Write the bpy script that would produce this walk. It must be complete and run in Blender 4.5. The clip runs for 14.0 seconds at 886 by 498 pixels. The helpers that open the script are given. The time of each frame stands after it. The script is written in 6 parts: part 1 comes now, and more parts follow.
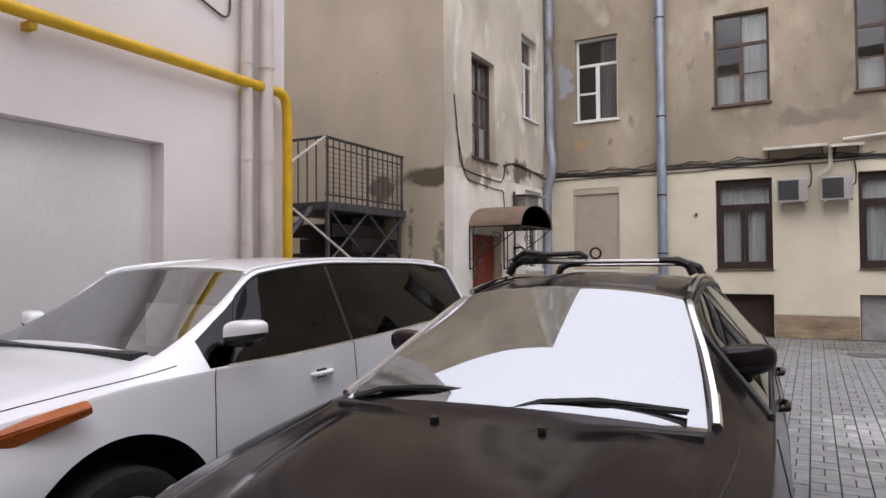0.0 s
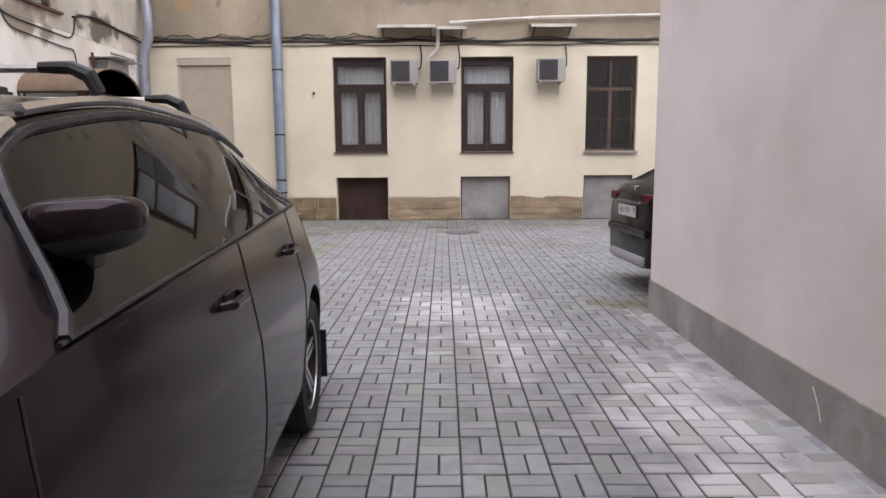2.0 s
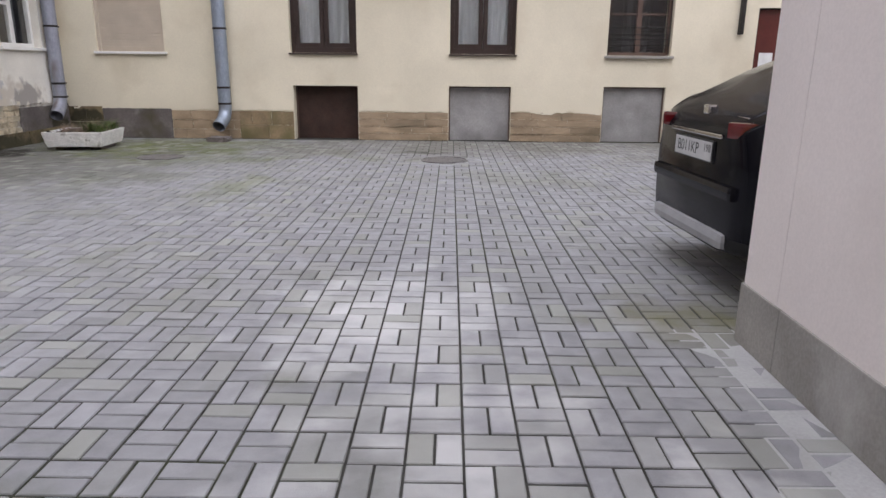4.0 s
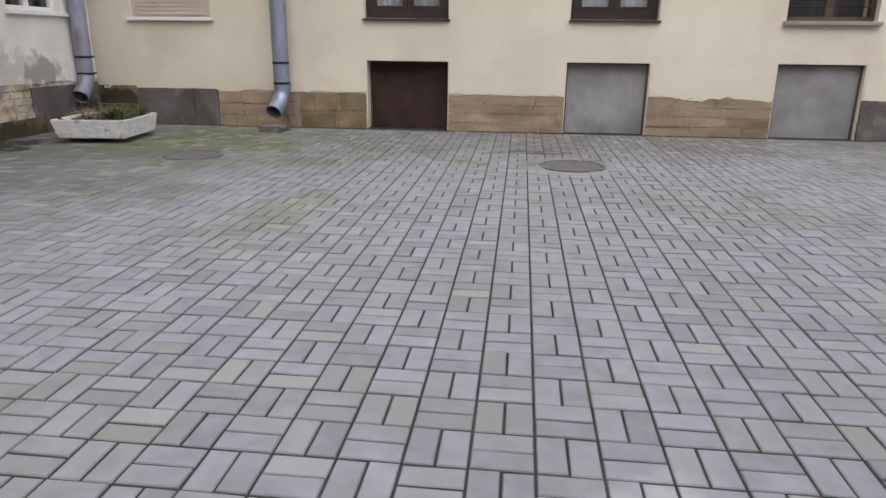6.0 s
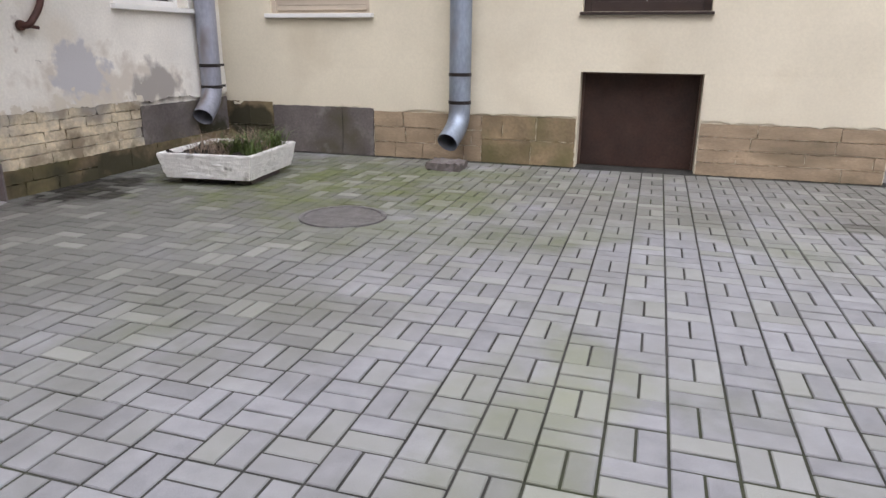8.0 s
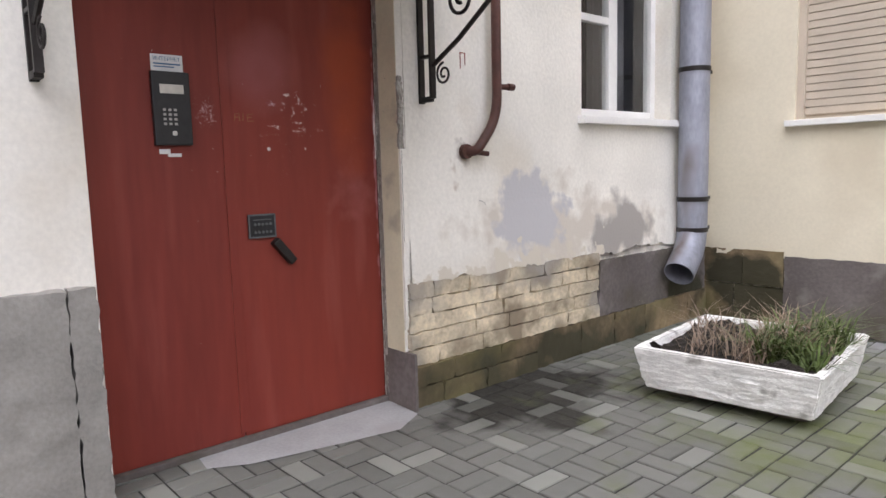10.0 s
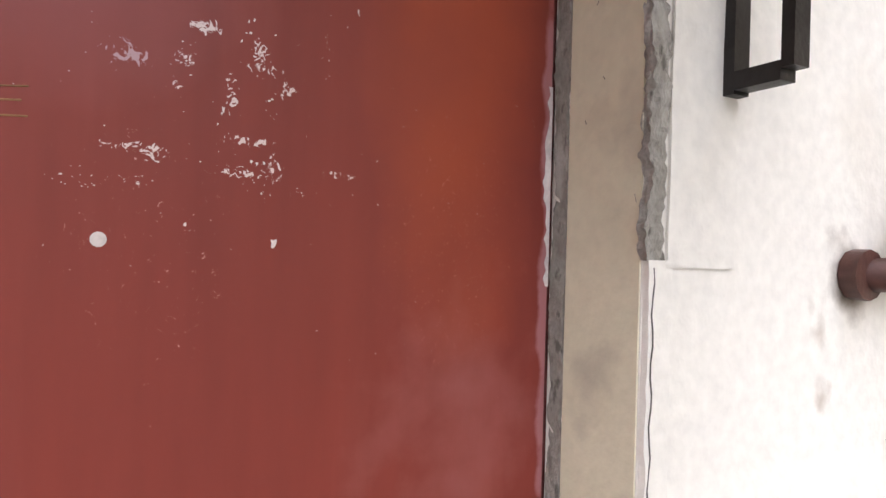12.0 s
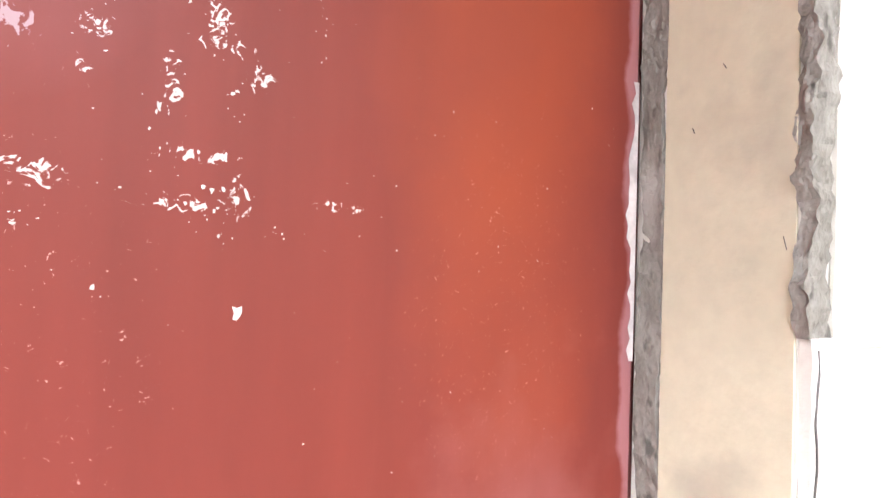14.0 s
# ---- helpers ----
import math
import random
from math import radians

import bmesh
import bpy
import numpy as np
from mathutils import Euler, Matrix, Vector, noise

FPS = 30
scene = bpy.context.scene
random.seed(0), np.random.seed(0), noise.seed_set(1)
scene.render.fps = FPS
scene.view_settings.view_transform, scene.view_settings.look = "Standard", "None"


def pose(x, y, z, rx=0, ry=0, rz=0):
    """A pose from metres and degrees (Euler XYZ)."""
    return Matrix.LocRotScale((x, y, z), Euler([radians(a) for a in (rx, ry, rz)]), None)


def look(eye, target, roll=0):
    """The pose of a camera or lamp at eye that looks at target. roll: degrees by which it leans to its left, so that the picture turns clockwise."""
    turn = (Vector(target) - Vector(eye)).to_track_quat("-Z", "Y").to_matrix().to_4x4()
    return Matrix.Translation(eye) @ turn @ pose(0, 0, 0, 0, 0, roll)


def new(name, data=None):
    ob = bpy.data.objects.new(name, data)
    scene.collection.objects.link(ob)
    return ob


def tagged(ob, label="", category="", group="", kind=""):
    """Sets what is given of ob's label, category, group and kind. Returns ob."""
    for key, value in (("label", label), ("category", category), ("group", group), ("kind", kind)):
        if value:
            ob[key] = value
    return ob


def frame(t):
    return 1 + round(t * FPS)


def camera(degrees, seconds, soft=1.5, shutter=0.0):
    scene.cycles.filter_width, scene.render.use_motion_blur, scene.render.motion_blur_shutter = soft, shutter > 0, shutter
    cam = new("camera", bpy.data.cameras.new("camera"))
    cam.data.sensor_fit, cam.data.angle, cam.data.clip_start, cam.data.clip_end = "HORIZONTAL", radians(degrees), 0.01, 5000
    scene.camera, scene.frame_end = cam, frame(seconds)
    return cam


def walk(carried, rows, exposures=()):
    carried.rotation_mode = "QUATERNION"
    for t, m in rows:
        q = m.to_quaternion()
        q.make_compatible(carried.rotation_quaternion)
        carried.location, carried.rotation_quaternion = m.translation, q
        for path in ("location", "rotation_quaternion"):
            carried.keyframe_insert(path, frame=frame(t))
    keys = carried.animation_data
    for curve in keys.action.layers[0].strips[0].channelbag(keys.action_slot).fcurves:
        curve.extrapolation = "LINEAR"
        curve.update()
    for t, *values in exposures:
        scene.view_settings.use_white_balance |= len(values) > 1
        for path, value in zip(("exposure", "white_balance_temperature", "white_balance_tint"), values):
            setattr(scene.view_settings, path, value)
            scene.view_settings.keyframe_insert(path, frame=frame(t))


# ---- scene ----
cam = camera(66.9, 14.0)
PATH = [
    (0, (-0.003, 0.045, 1.64), (-0.968, 1.796, 1.692), -0.4),
    (0.5, (0.113, 0.212, 1.565), (-0.445, 2.131, 1.631), -0.6),
    (1, (0.164, 0.522, 1.482), (-0.129, 2.5, 1.519), -0.4),
    (1.5, (0.272, 1.021, 1.384), (0.237, 3.018, 1.293), -0.5),
    (1.8, (0.386, 1.318, 1.403), (0.384, 3.309, 1.213), -0.2),
    (2, (0.482, 1.605, 1.397), (0.479, 3.587, 1.127), -0.3),
    (2.2, (0.6, 1.908, 1.385), (0.596, 3.878, 1.041), -0.5),
    (2.5, (0.784, 2.302, 1.331), (0.787, 4.263, 0.939), 0.0),
    (2.7, (0.931, 2.6, 1.337), (0.933, 4.556, 0.923), 0.3),
    (5, (0.757, 5.761, 1.281), (0.687, 7.677, 0.711), 0.6),
    (5.5, (0.532, 6.438, 1.269), (0.357, 8.343, 0.686), 0.6),
    (6, (0.261, 7.152, 1.223), (0.049, 9.051, 0.633), 0.6),
    (6.5, (-0.062, 7.82, 1.232), (-0.321, 9.71, 0.63), 0.8),
    (7, (-0.383, 8.524, 1.236), (-0.729, 10.397, 0.627), 0.7),
    (7.5, (-0.809, 9.17, 1.222), (-1.288, 11.015, 0.615), 0.7),
    (8, (-1.211, 9.846, 1.22), (-1.773, 11.674, 0.634), 0.5),
    (8.5, (-1.721, 10.343, 1.222), (-2.418, 12.144, 0.702), 0.5),
    (9, (-2.265, 10.868, 1.226), (-3.368, 12.463, 0.738), 0.5),
    (11.5, (-5.022, 12.758, 1.294), (-6.711, 13.828, 1.349), 0.7),
    (12, (-5.46, 13.133, 1.348), (-7.222, 14.081, 1.356), 1.6),
    (12.5, (-5.762, 13.185, 1.385), (-7.492, 14.188, 1.389), 1.6),
    (13, (-5.849, 13.186, 1.385), (-7.577, 14.193, 1.391), 2.1),
    (13.5, (-5.784, 13.24, 1.383), (-7.544, 14.189, 1.419), 1.6),
    (14, (-5.732, 13.233, 1.393), (-7.501, 14.164, 1.449), 1.9),
]
EXPOSURES = [(0.0, 0.36, 6700, 11), (0.5, 0.08, 6850, 14), (1.0, 0.1, 6850, 14), (1.5, 0.45, 6750, 13), (2.2, 0.72, 6650, 12), (5.0, 0.48, 6500, 10), (7.5, 0.68, 6500, 10), (9.0, 1.1, 6500, 10),
             (11.4, 1.5, 6500, 10), (12.0, 2.0, 6500, 10), (12.6, 2.8, 6500, 10), (13.2, 3.22, 6450, 9), (14.0, 3.2, 6400, 9)]
walk(cam, [(t, look(e, g, r)) for t, e, g, r in PATH], EXPOSURES)
# ---------------------------------------------------------------- world and sun
world = bpy.data.worlds.new("overcast_sky")
scene.world = world
world.use_nodes = True
wn = world.node_tree.nodes
sky = wn.new("ShaderNodeTexSky")
sky.sky_type = "NISHITA"
sky.sun_disc = False
sky.sun_elevation, sky.sun_rotation = radians(49), radians(169)
sky.air_density, sky.dust_density, sky.ozone_density = 1.0, 3.0, 1.0
wn["Background"].inputs["Strength"].default_value = 0.15
grey = wn.new("ShaderNodeHueSaturation")          # cloud cover takes the blue out of the sky
grey.inputs["Saturation"].default_value = 0.45
world.node_tree.links.new(sky.outputs[0], grey.inputs["Color"])
cloud = wn.new("ShaderNodeMix")                    # an even cloud deck over most of the sky
cloud.data_type = "RGBA"
cloud.inputs[0].default_value = 0.8
deck = wn.new("ShaderNodeMix")                     # overcast: the zenith is three times as bright as the horizon
deck.data_type = "RGBA"
deck.inputs[6].default_value = (5.0, 5.05, 5.75, 1)
deck.inputs[7].default_value = (15.0, 15.15, 17.2, 1)
up = wn.new("ShaderNodeTexCoord")
axis = wn.new("ShaderNodeSeparateXYZ")
world.node_tree.links.new(up.outputs["Generated"], axis.inputs[0])
world.node_tree.links.new(axis.outputs["Z"], deck.inputs[0])
world.node_tree.links.new(deck.outputs[2], cloud.inputs[7])
world.node_tree.links.new(grey.outputs[0], cloud.inputs[6])
world.node_tree.links.new(cloud.outputs[2], wn["Background"].inputs["Color"])
sun_data = bpy.data.lights.new("sun", "SUN")
sun_data.energy, sun_data.angle, sun_data.color = 0.6, radians(70), (1.0, 0.97, 0.93)
sun = new("sun", sun_data)
sun.matrix_world = look((2, -10, 12), (0, 0, 0))


# ---------------------------------------------------------------- materials
def mat(name, base, rough=0.8, metal=0.0, var=0.12, scale=6.0, fine=60.0, bump=0.15, dirt=None, dirt_scale=1.2,
        dirt_range=(0.5, 0.75), rnd=0.0, trans=0.0, coat=0.0, ior=1.45, hue=None, spec=0.5, axes=(1, 1, 1), moss=None, patches=()):
    """A surface with grain, broad mottling and an optional second colour that lies in patches."""
    m = bpy.data.materials.new(name)
    m.use_nodes = True
    nt = m.node_tree
    n, l = nt.nodes, nt.links
    b = n["Principled BSDF"]
    b.inputs["Roughness"].default_value = rough
    b.inputs["Metallic"].default_value = metal
    b.inputs["Transmission Weight"].default_value = trans
    b.inputs["Coat Weight"].default_value = coat
    b.inputs["Coat Roughness"].default_value = 0.03
    b.inputs["IOR"].default_value = ior
    b.inputs["Specular IOR Level"].default_value = spec
    geo = n.new("ShaderNodeNewGeometry")
    mp = n.new("ShaderNodeMapping")
    mp.inputs["Scale"].default_value = axes
    l.new(geo.outputs["Position"], mp.inputs["Vector"])
    pos = mp.outputs[0]

    def noise_tex(s, detail=5.0, src=None, twist=0.0):
        t = n.new("ShaderNodeTexNoise")
        t.inputs["Scale"].default_value = s
        t.inputs["Detail"].default_value = detail
        t.inputs["Distortion"].default_value = twist
        l.new(src or pos, t.inputs["Vector"])
        return t.outputs["Fac"]

    def ramp(src, a, z, lo, hi):
        r = n.new("ShaderNodeMapRange")
        r.inputs[1].default_value, r.inputs[2].default_value, r.inputs[3].default_value, r.inputs[4].default_value = a, z, lo, hi
        l.new(src, r.inputs[0])
        return r.outputs[0]

    def mixc(fac, a, c, kind="MIX"):
        x = n.new("ShaderNodeMix")
        x.data_type, x.blend_type = "RGBA", kind
        for sock, v in ((x.inputs[0], fac), (x.inputs[6], a), (x.inputs[7], c)):
            if isinstance(v, (int, float)):
                sock.default_value = v
            elif isinstance(v, tuple):
                sock.default_value = (*v, 1)
            else:
                l.new(v, sock)
        return x.outputs[2]

    col = base
    if var > 0:
        dark = tuple(c * (1 - var * 1.6) for c in base)
        light = tuple(min(1, c * (1 + var)) for c in base)
        col = mixc(ramp(noise_tex(scale), 0.3, 0.7, 0, 1), dark, light)
        g = ramp(noise_tex(fine, 3), 0.3, 0.7, 1 - var * 0.8, 1 + var * 0.5)
        gc = n.new("ShaderNodeCombineColor")
        for i in range(3):
            l.new(g, gc.inputs[i])
        col = mixc(1.0, col, gc.outputs[0], "MULTIPLY")
    for d in (dirt if isinstance(dirt, list) else [(dirt, dirt_scale, *dirt_range)] if dirt else []):
        col = mixc(ramp(noise_tex(d[1], 8), d[2], d[3], 0, 1), col, d[0])
    if moss:
        dn = n.new("ShaderNodeVectorMath")
        dn.operation = "DISTANCE"
        dn.inputs[1].default_value = moss[1]
        l.new(geo.outputs["Position"], dn.inputs[0])
        near = ramp(dn.outputs["Value"], moss[2] * 0.25, moss[2], 0.30, 0.0)
        ad = n.new("ShaderNodeMath")
        l.new(near, ad.inputs[0])
        l.new(noise_tex(1.1, 9), ad.inputs[1])
        col = mixc(ramp(ad.outputs[0], 0.60, 0.86, 0, 0.85), col, moss[0])
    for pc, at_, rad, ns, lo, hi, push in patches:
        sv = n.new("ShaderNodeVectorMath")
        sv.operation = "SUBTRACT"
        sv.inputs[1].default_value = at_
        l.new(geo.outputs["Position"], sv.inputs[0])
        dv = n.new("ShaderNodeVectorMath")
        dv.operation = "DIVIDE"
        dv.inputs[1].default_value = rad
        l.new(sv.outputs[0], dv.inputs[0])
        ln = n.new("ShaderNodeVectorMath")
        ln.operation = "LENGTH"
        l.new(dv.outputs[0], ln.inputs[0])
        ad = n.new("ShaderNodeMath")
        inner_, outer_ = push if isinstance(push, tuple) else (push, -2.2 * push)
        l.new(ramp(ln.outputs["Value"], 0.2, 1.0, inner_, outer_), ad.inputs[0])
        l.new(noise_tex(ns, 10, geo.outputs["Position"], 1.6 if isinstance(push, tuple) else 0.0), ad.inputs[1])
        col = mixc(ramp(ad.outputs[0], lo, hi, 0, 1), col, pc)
    if rnd:
        oi = n.new("ShaderNodeObjectInfo")
        ri = geo.outputs["Random Per Island"]
        add = n.new("ShaderNodeMath")
        l.new(oi.outputs["Random"], add.inputs[0])
        l.new(ri, add.inputs[1])
        fr = n.new("ShaderNodeMath")
        fr.operation = "FRACT"
        l.new(add.outputs[0], fr.inputs[0])
        if hue:
            wn_ = n.new("ShaderNodeTexWhiteNoise")
            wn_.noise_dimensions = "1D"
            l.new(fr.outputs[0], wn_.inputs["W"])
            col = mixc(ramp(wn_.outputs["Value"], 0.72, 1.0, 0, 0.7), col, hue)
        v = ramp(fr.outputs[0], 0, 1, 1 - rnd, 1 + rnd)
        vc = n.new("ShaderNodeCombineColor")
        for i in range(3):
            l.new(v, vc.inputs[i])
        col = mixc(1.0, col, vc.outputs[0], "MULTIPLY")
    if isinstance(col, tuple):
        b.inputs["Base Color"].default_value = (*col, 1)
    else:
        l.new(col, b.inputs["Base Color"])
    if bump > 0:
        bp = n.new("ShaderNodeBump")
        bp.inputs["Strength"].default_value = bump
        bp.inputs["Distance"].default_value = 0.01
        l.new(noise_tex(fine, 6), bp.inputs["Height"])
        l.new(bp.outputs[0], b.inputs["Normal"])
    if rough > 0.3 and var > 0:
        l.new(ramp(noise_tex(scale * 1.7), 0.3, 0.7, rough - 0.1, min(1, rough + 0.1)), b.inputs["Roughness"])
    return m


LXC = -6.09
CREAM = mat("cream_plaster", (0.69, 0.63, 0.50), 0.9, var=0.05, scale=1.1, fine=45, bump=0.12,
            dirt=[((0.55, 0.48, 0.36), 0.9, 0.55, 0.8)])
CREAM_PALE = mat("pale_cream_plaster", (0.83, 0.80, 0.73), 0.9, var=0.05, scale=1.4, fine=45, bump=0.15,
                 dirt=[((0.55, 0.50, 0.40), 1.3, 0.56, 0.75)])
DIRTY = mat("weathered_plaster", (0.385, 0.325, 0.245), 0.95, var=0.16, scale=0.8, fine=40, bump=0.25,
            dirt=[((0.235, 0.195, 0.145), 0.55, 0.48, 0.70), ((0.50, 0.44, 0.35), 1.1, 0.57, 0.70), ((0.20, 0.17, 0.13), 2.6, 0.62, 0.74)], axes=(1, 1, 0.55),
            patches=[((0.095, 0.082, 0.05), (-6.9, 11.5, 3.45), (1.9, 0.5, 0.7), 1.6, 0.45, 0.62, 0.24), ((0.33, 0.34, 0.38), (-5.6, 16.88, 6.4), (0.45, 0.5, 0.9), 3.0, 0.5, 0.58, 0.16),
                     ((0.40, 0.27, 0.15), (-5.2, 16.88, 4.8), (0.8, 0.5, 0.5), 2.5, 0.5, 0.65, 0.14), ((0.20, 0.16, 0.12), (-7.6, 11.5, 1.6), (0.5, 0.5, 1.4), 3.5, 0.54, 0.6, 0.14),
                     ((0.22, 0.185, 0.15), (0.5, 16.88, 4.9), (3.6, 0.5, 0.5), 1.8, 0.52, 0.66, 0.14)])
PEEL = mat("peeling_plaster", (0.78, 0.75, 0.685), 0.95, var=0.08, scale=1.3, fine=45, bump=0.25,
           dirt=[((0.60, 0.53, 0.42), 0.9, 0.54, 0.75)],
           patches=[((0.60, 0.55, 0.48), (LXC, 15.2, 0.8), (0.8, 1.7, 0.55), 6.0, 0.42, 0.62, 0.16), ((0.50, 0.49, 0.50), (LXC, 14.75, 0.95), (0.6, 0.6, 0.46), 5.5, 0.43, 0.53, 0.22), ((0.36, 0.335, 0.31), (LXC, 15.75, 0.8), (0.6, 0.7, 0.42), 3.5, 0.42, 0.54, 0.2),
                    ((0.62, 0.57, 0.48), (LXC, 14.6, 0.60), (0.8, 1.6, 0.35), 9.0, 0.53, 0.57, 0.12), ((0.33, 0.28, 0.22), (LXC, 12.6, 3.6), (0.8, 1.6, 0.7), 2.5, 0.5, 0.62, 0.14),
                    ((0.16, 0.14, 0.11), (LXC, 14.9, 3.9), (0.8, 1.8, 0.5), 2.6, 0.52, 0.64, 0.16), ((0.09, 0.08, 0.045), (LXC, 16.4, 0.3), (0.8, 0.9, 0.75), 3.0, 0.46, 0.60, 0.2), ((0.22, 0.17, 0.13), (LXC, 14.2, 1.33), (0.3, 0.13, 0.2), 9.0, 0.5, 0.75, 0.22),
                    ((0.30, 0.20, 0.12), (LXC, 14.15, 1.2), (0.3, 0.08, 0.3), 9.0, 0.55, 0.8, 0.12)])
STAIRWALL = mat("tan_weathered_plaster", (0.47, 0.40, 0.305), 0.95, var=0.12, scale=0.7, fine=40, bump=0.25,
                dirt=[((0.36, 0.305, 0.235), 0.5, 0.5, 0.75)], axes=(1, 1, 0.6),
                patches=[((0.10, 0.088, 0.055), (-6.75, 11.5, 3.42), (1.5, 0.5, 0.42), 1.8, 0.40, 0.58, 0.24), ((0.14, 0.12, 0.085), (-7.7, 11.5, 3.25), (0.6, 0.5, 0.75), 2.4, 0.44, 0.6, 0.2),
                         ((0.19, 0.155, 0.115), (-7.05, 11.5, 2.35), (0.14, 0.5, 0.75), 5.0, 0.46, 0.54, 0.14), ((0.24, 0.20, 0.15), (-6.4, 11.5, 1.9), (0.35, 0.5, 1.0), 3.5, 0.5, 0.6, 0.1)])
PEEL_UP = mat("grimy_upper_plaster", (0.60, 0.55, 0.46), 0.95, var=0.12, scale=1.2, fine=45, bump=0.25,
              dirt=[((0.40, 0.35, 0.28), 0.8, 0.5, 0.7), ((0.72, 0.68, 0.60), 1.5, 0.58, 0.66)], axes=(1, 1, 0.6),
              patches=[((0.16, 0.14, 0.11), (LXC, 14.9, 3.9), (0.8, 1.9, 0.6), 2.6, 0.50, 0.64, 0.18), ((0.33, 0.28, 0.22), (LXC, 12.6, 3.6), (0.8, 1.6, 0.8), 2.5, 0.5, 0.62, 0.14)])
ROSE = mat("smooth_rose_grey_plaster", (0.74, 0.68, 0.655), 0.9, var=0.05, scale=0.9, fine=70, bump=0.08,
           dirt=[((0.54, 0.485, 0.45), 0.7, 0.5, 0.8)])
WHITEWALL = mat("off_white_plaster", (0.78, 0.725, 0.70), 0.9, var=0.05, scale=0.8, fine=60, bump=0.1)
GARAGEDOOR = mat("pale_grey_door_paint", (0.80, 0.78, 0.77), 0.6, var=0.06, scale=0.7, fine=40, bump=0.04, dirt=[((0.66, 0.64, 0.63), 0.6, 0.5, 0.75)])
CONCRETE = mat("grey_concrete", (0.285, 0.27, 0.25), 0.9, var=0.14, scale=2.0, fine=60, bump=0.25,
               dirt=[((0.42, 0.41, 0.39), 1.6, 0.56, 0.72)])
REVEAL = mat("dull_beige_paint", (0.70, 0.655, 0.49), 0.85, var=0.05, scale=5, fine=60, bump=0.15,
             dirt=[((0.45, 0.42, 0.33), 6.0, 0.55, 0.75)])
MORTAR = mat("crumbling_mortar", (0.31, 0.29, 0.255), 0.95, var=0.16, scale=60, fine=220, bump=0.6, axes=(1, 1, 0.5),
             dirt=[((0.14, 0.13, 0.115), 60, 0.58, 0.68), ((0.44, 0.42, 0.38), 25, 0.54, 0.68)])
CEMENT = mat("pale_cement", (0.38, 0.38, 0.38), 0.92, var=0.1, scale=3.0, fine=70, bump=0.2,
             dirt=[((0.33, 0.32, 0.31), 2.4, 0.52, 0.7)])
STONE = mat("sandstone_socle", (0.35, 0.265, 0.18), 0.9, var=0.2, scale=2.5, fine=30, bump=0.5, rnd=0.12,
            dirt=[((0.20, 0.155, 0.10), 1.4, 0.5, 0.7)], axes=(1, 1, 2.5))
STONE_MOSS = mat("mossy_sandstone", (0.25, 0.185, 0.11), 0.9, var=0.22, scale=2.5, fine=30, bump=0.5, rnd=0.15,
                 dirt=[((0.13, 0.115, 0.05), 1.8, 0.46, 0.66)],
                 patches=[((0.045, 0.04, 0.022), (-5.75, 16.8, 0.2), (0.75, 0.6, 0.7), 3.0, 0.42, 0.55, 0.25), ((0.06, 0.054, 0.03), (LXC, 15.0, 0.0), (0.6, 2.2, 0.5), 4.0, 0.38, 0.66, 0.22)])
BRICKPEEL = mat("flaking_painted_brick", (0.64, 0.55, 0.40), 0.95, var=0.2, scale=5, fine=40, bump=0.7, rnd=0.12,
                dirt=[((0.27, 0.22, 0.155), 3.2, 0.5, 0.62), ((0.33, 0.31, 0.28), 2.0, 0.5, 0.66)],
                patches=[((0.075, 0.068, 0.036), (LXC, 14.7, 0.0), (0.8, 1.9, 0.42), 3.5, 0.40, 0.62, 0.2), ((0.10, 0.09, 0.055), (LXC, 15.9, 0.3), (0.8, 0.6, 0.6), 3.0, 0.45, 0.6, 0.2)])
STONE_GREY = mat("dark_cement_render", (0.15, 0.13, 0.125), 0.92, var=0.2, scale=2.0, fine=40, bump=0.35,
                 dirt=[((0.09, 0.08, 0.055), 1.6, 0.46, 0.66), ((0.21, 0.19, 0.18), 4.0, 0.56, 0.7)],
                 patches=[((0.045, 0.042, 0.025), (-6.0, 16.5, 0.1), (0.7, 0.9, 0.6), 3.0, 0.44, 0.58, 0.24)])
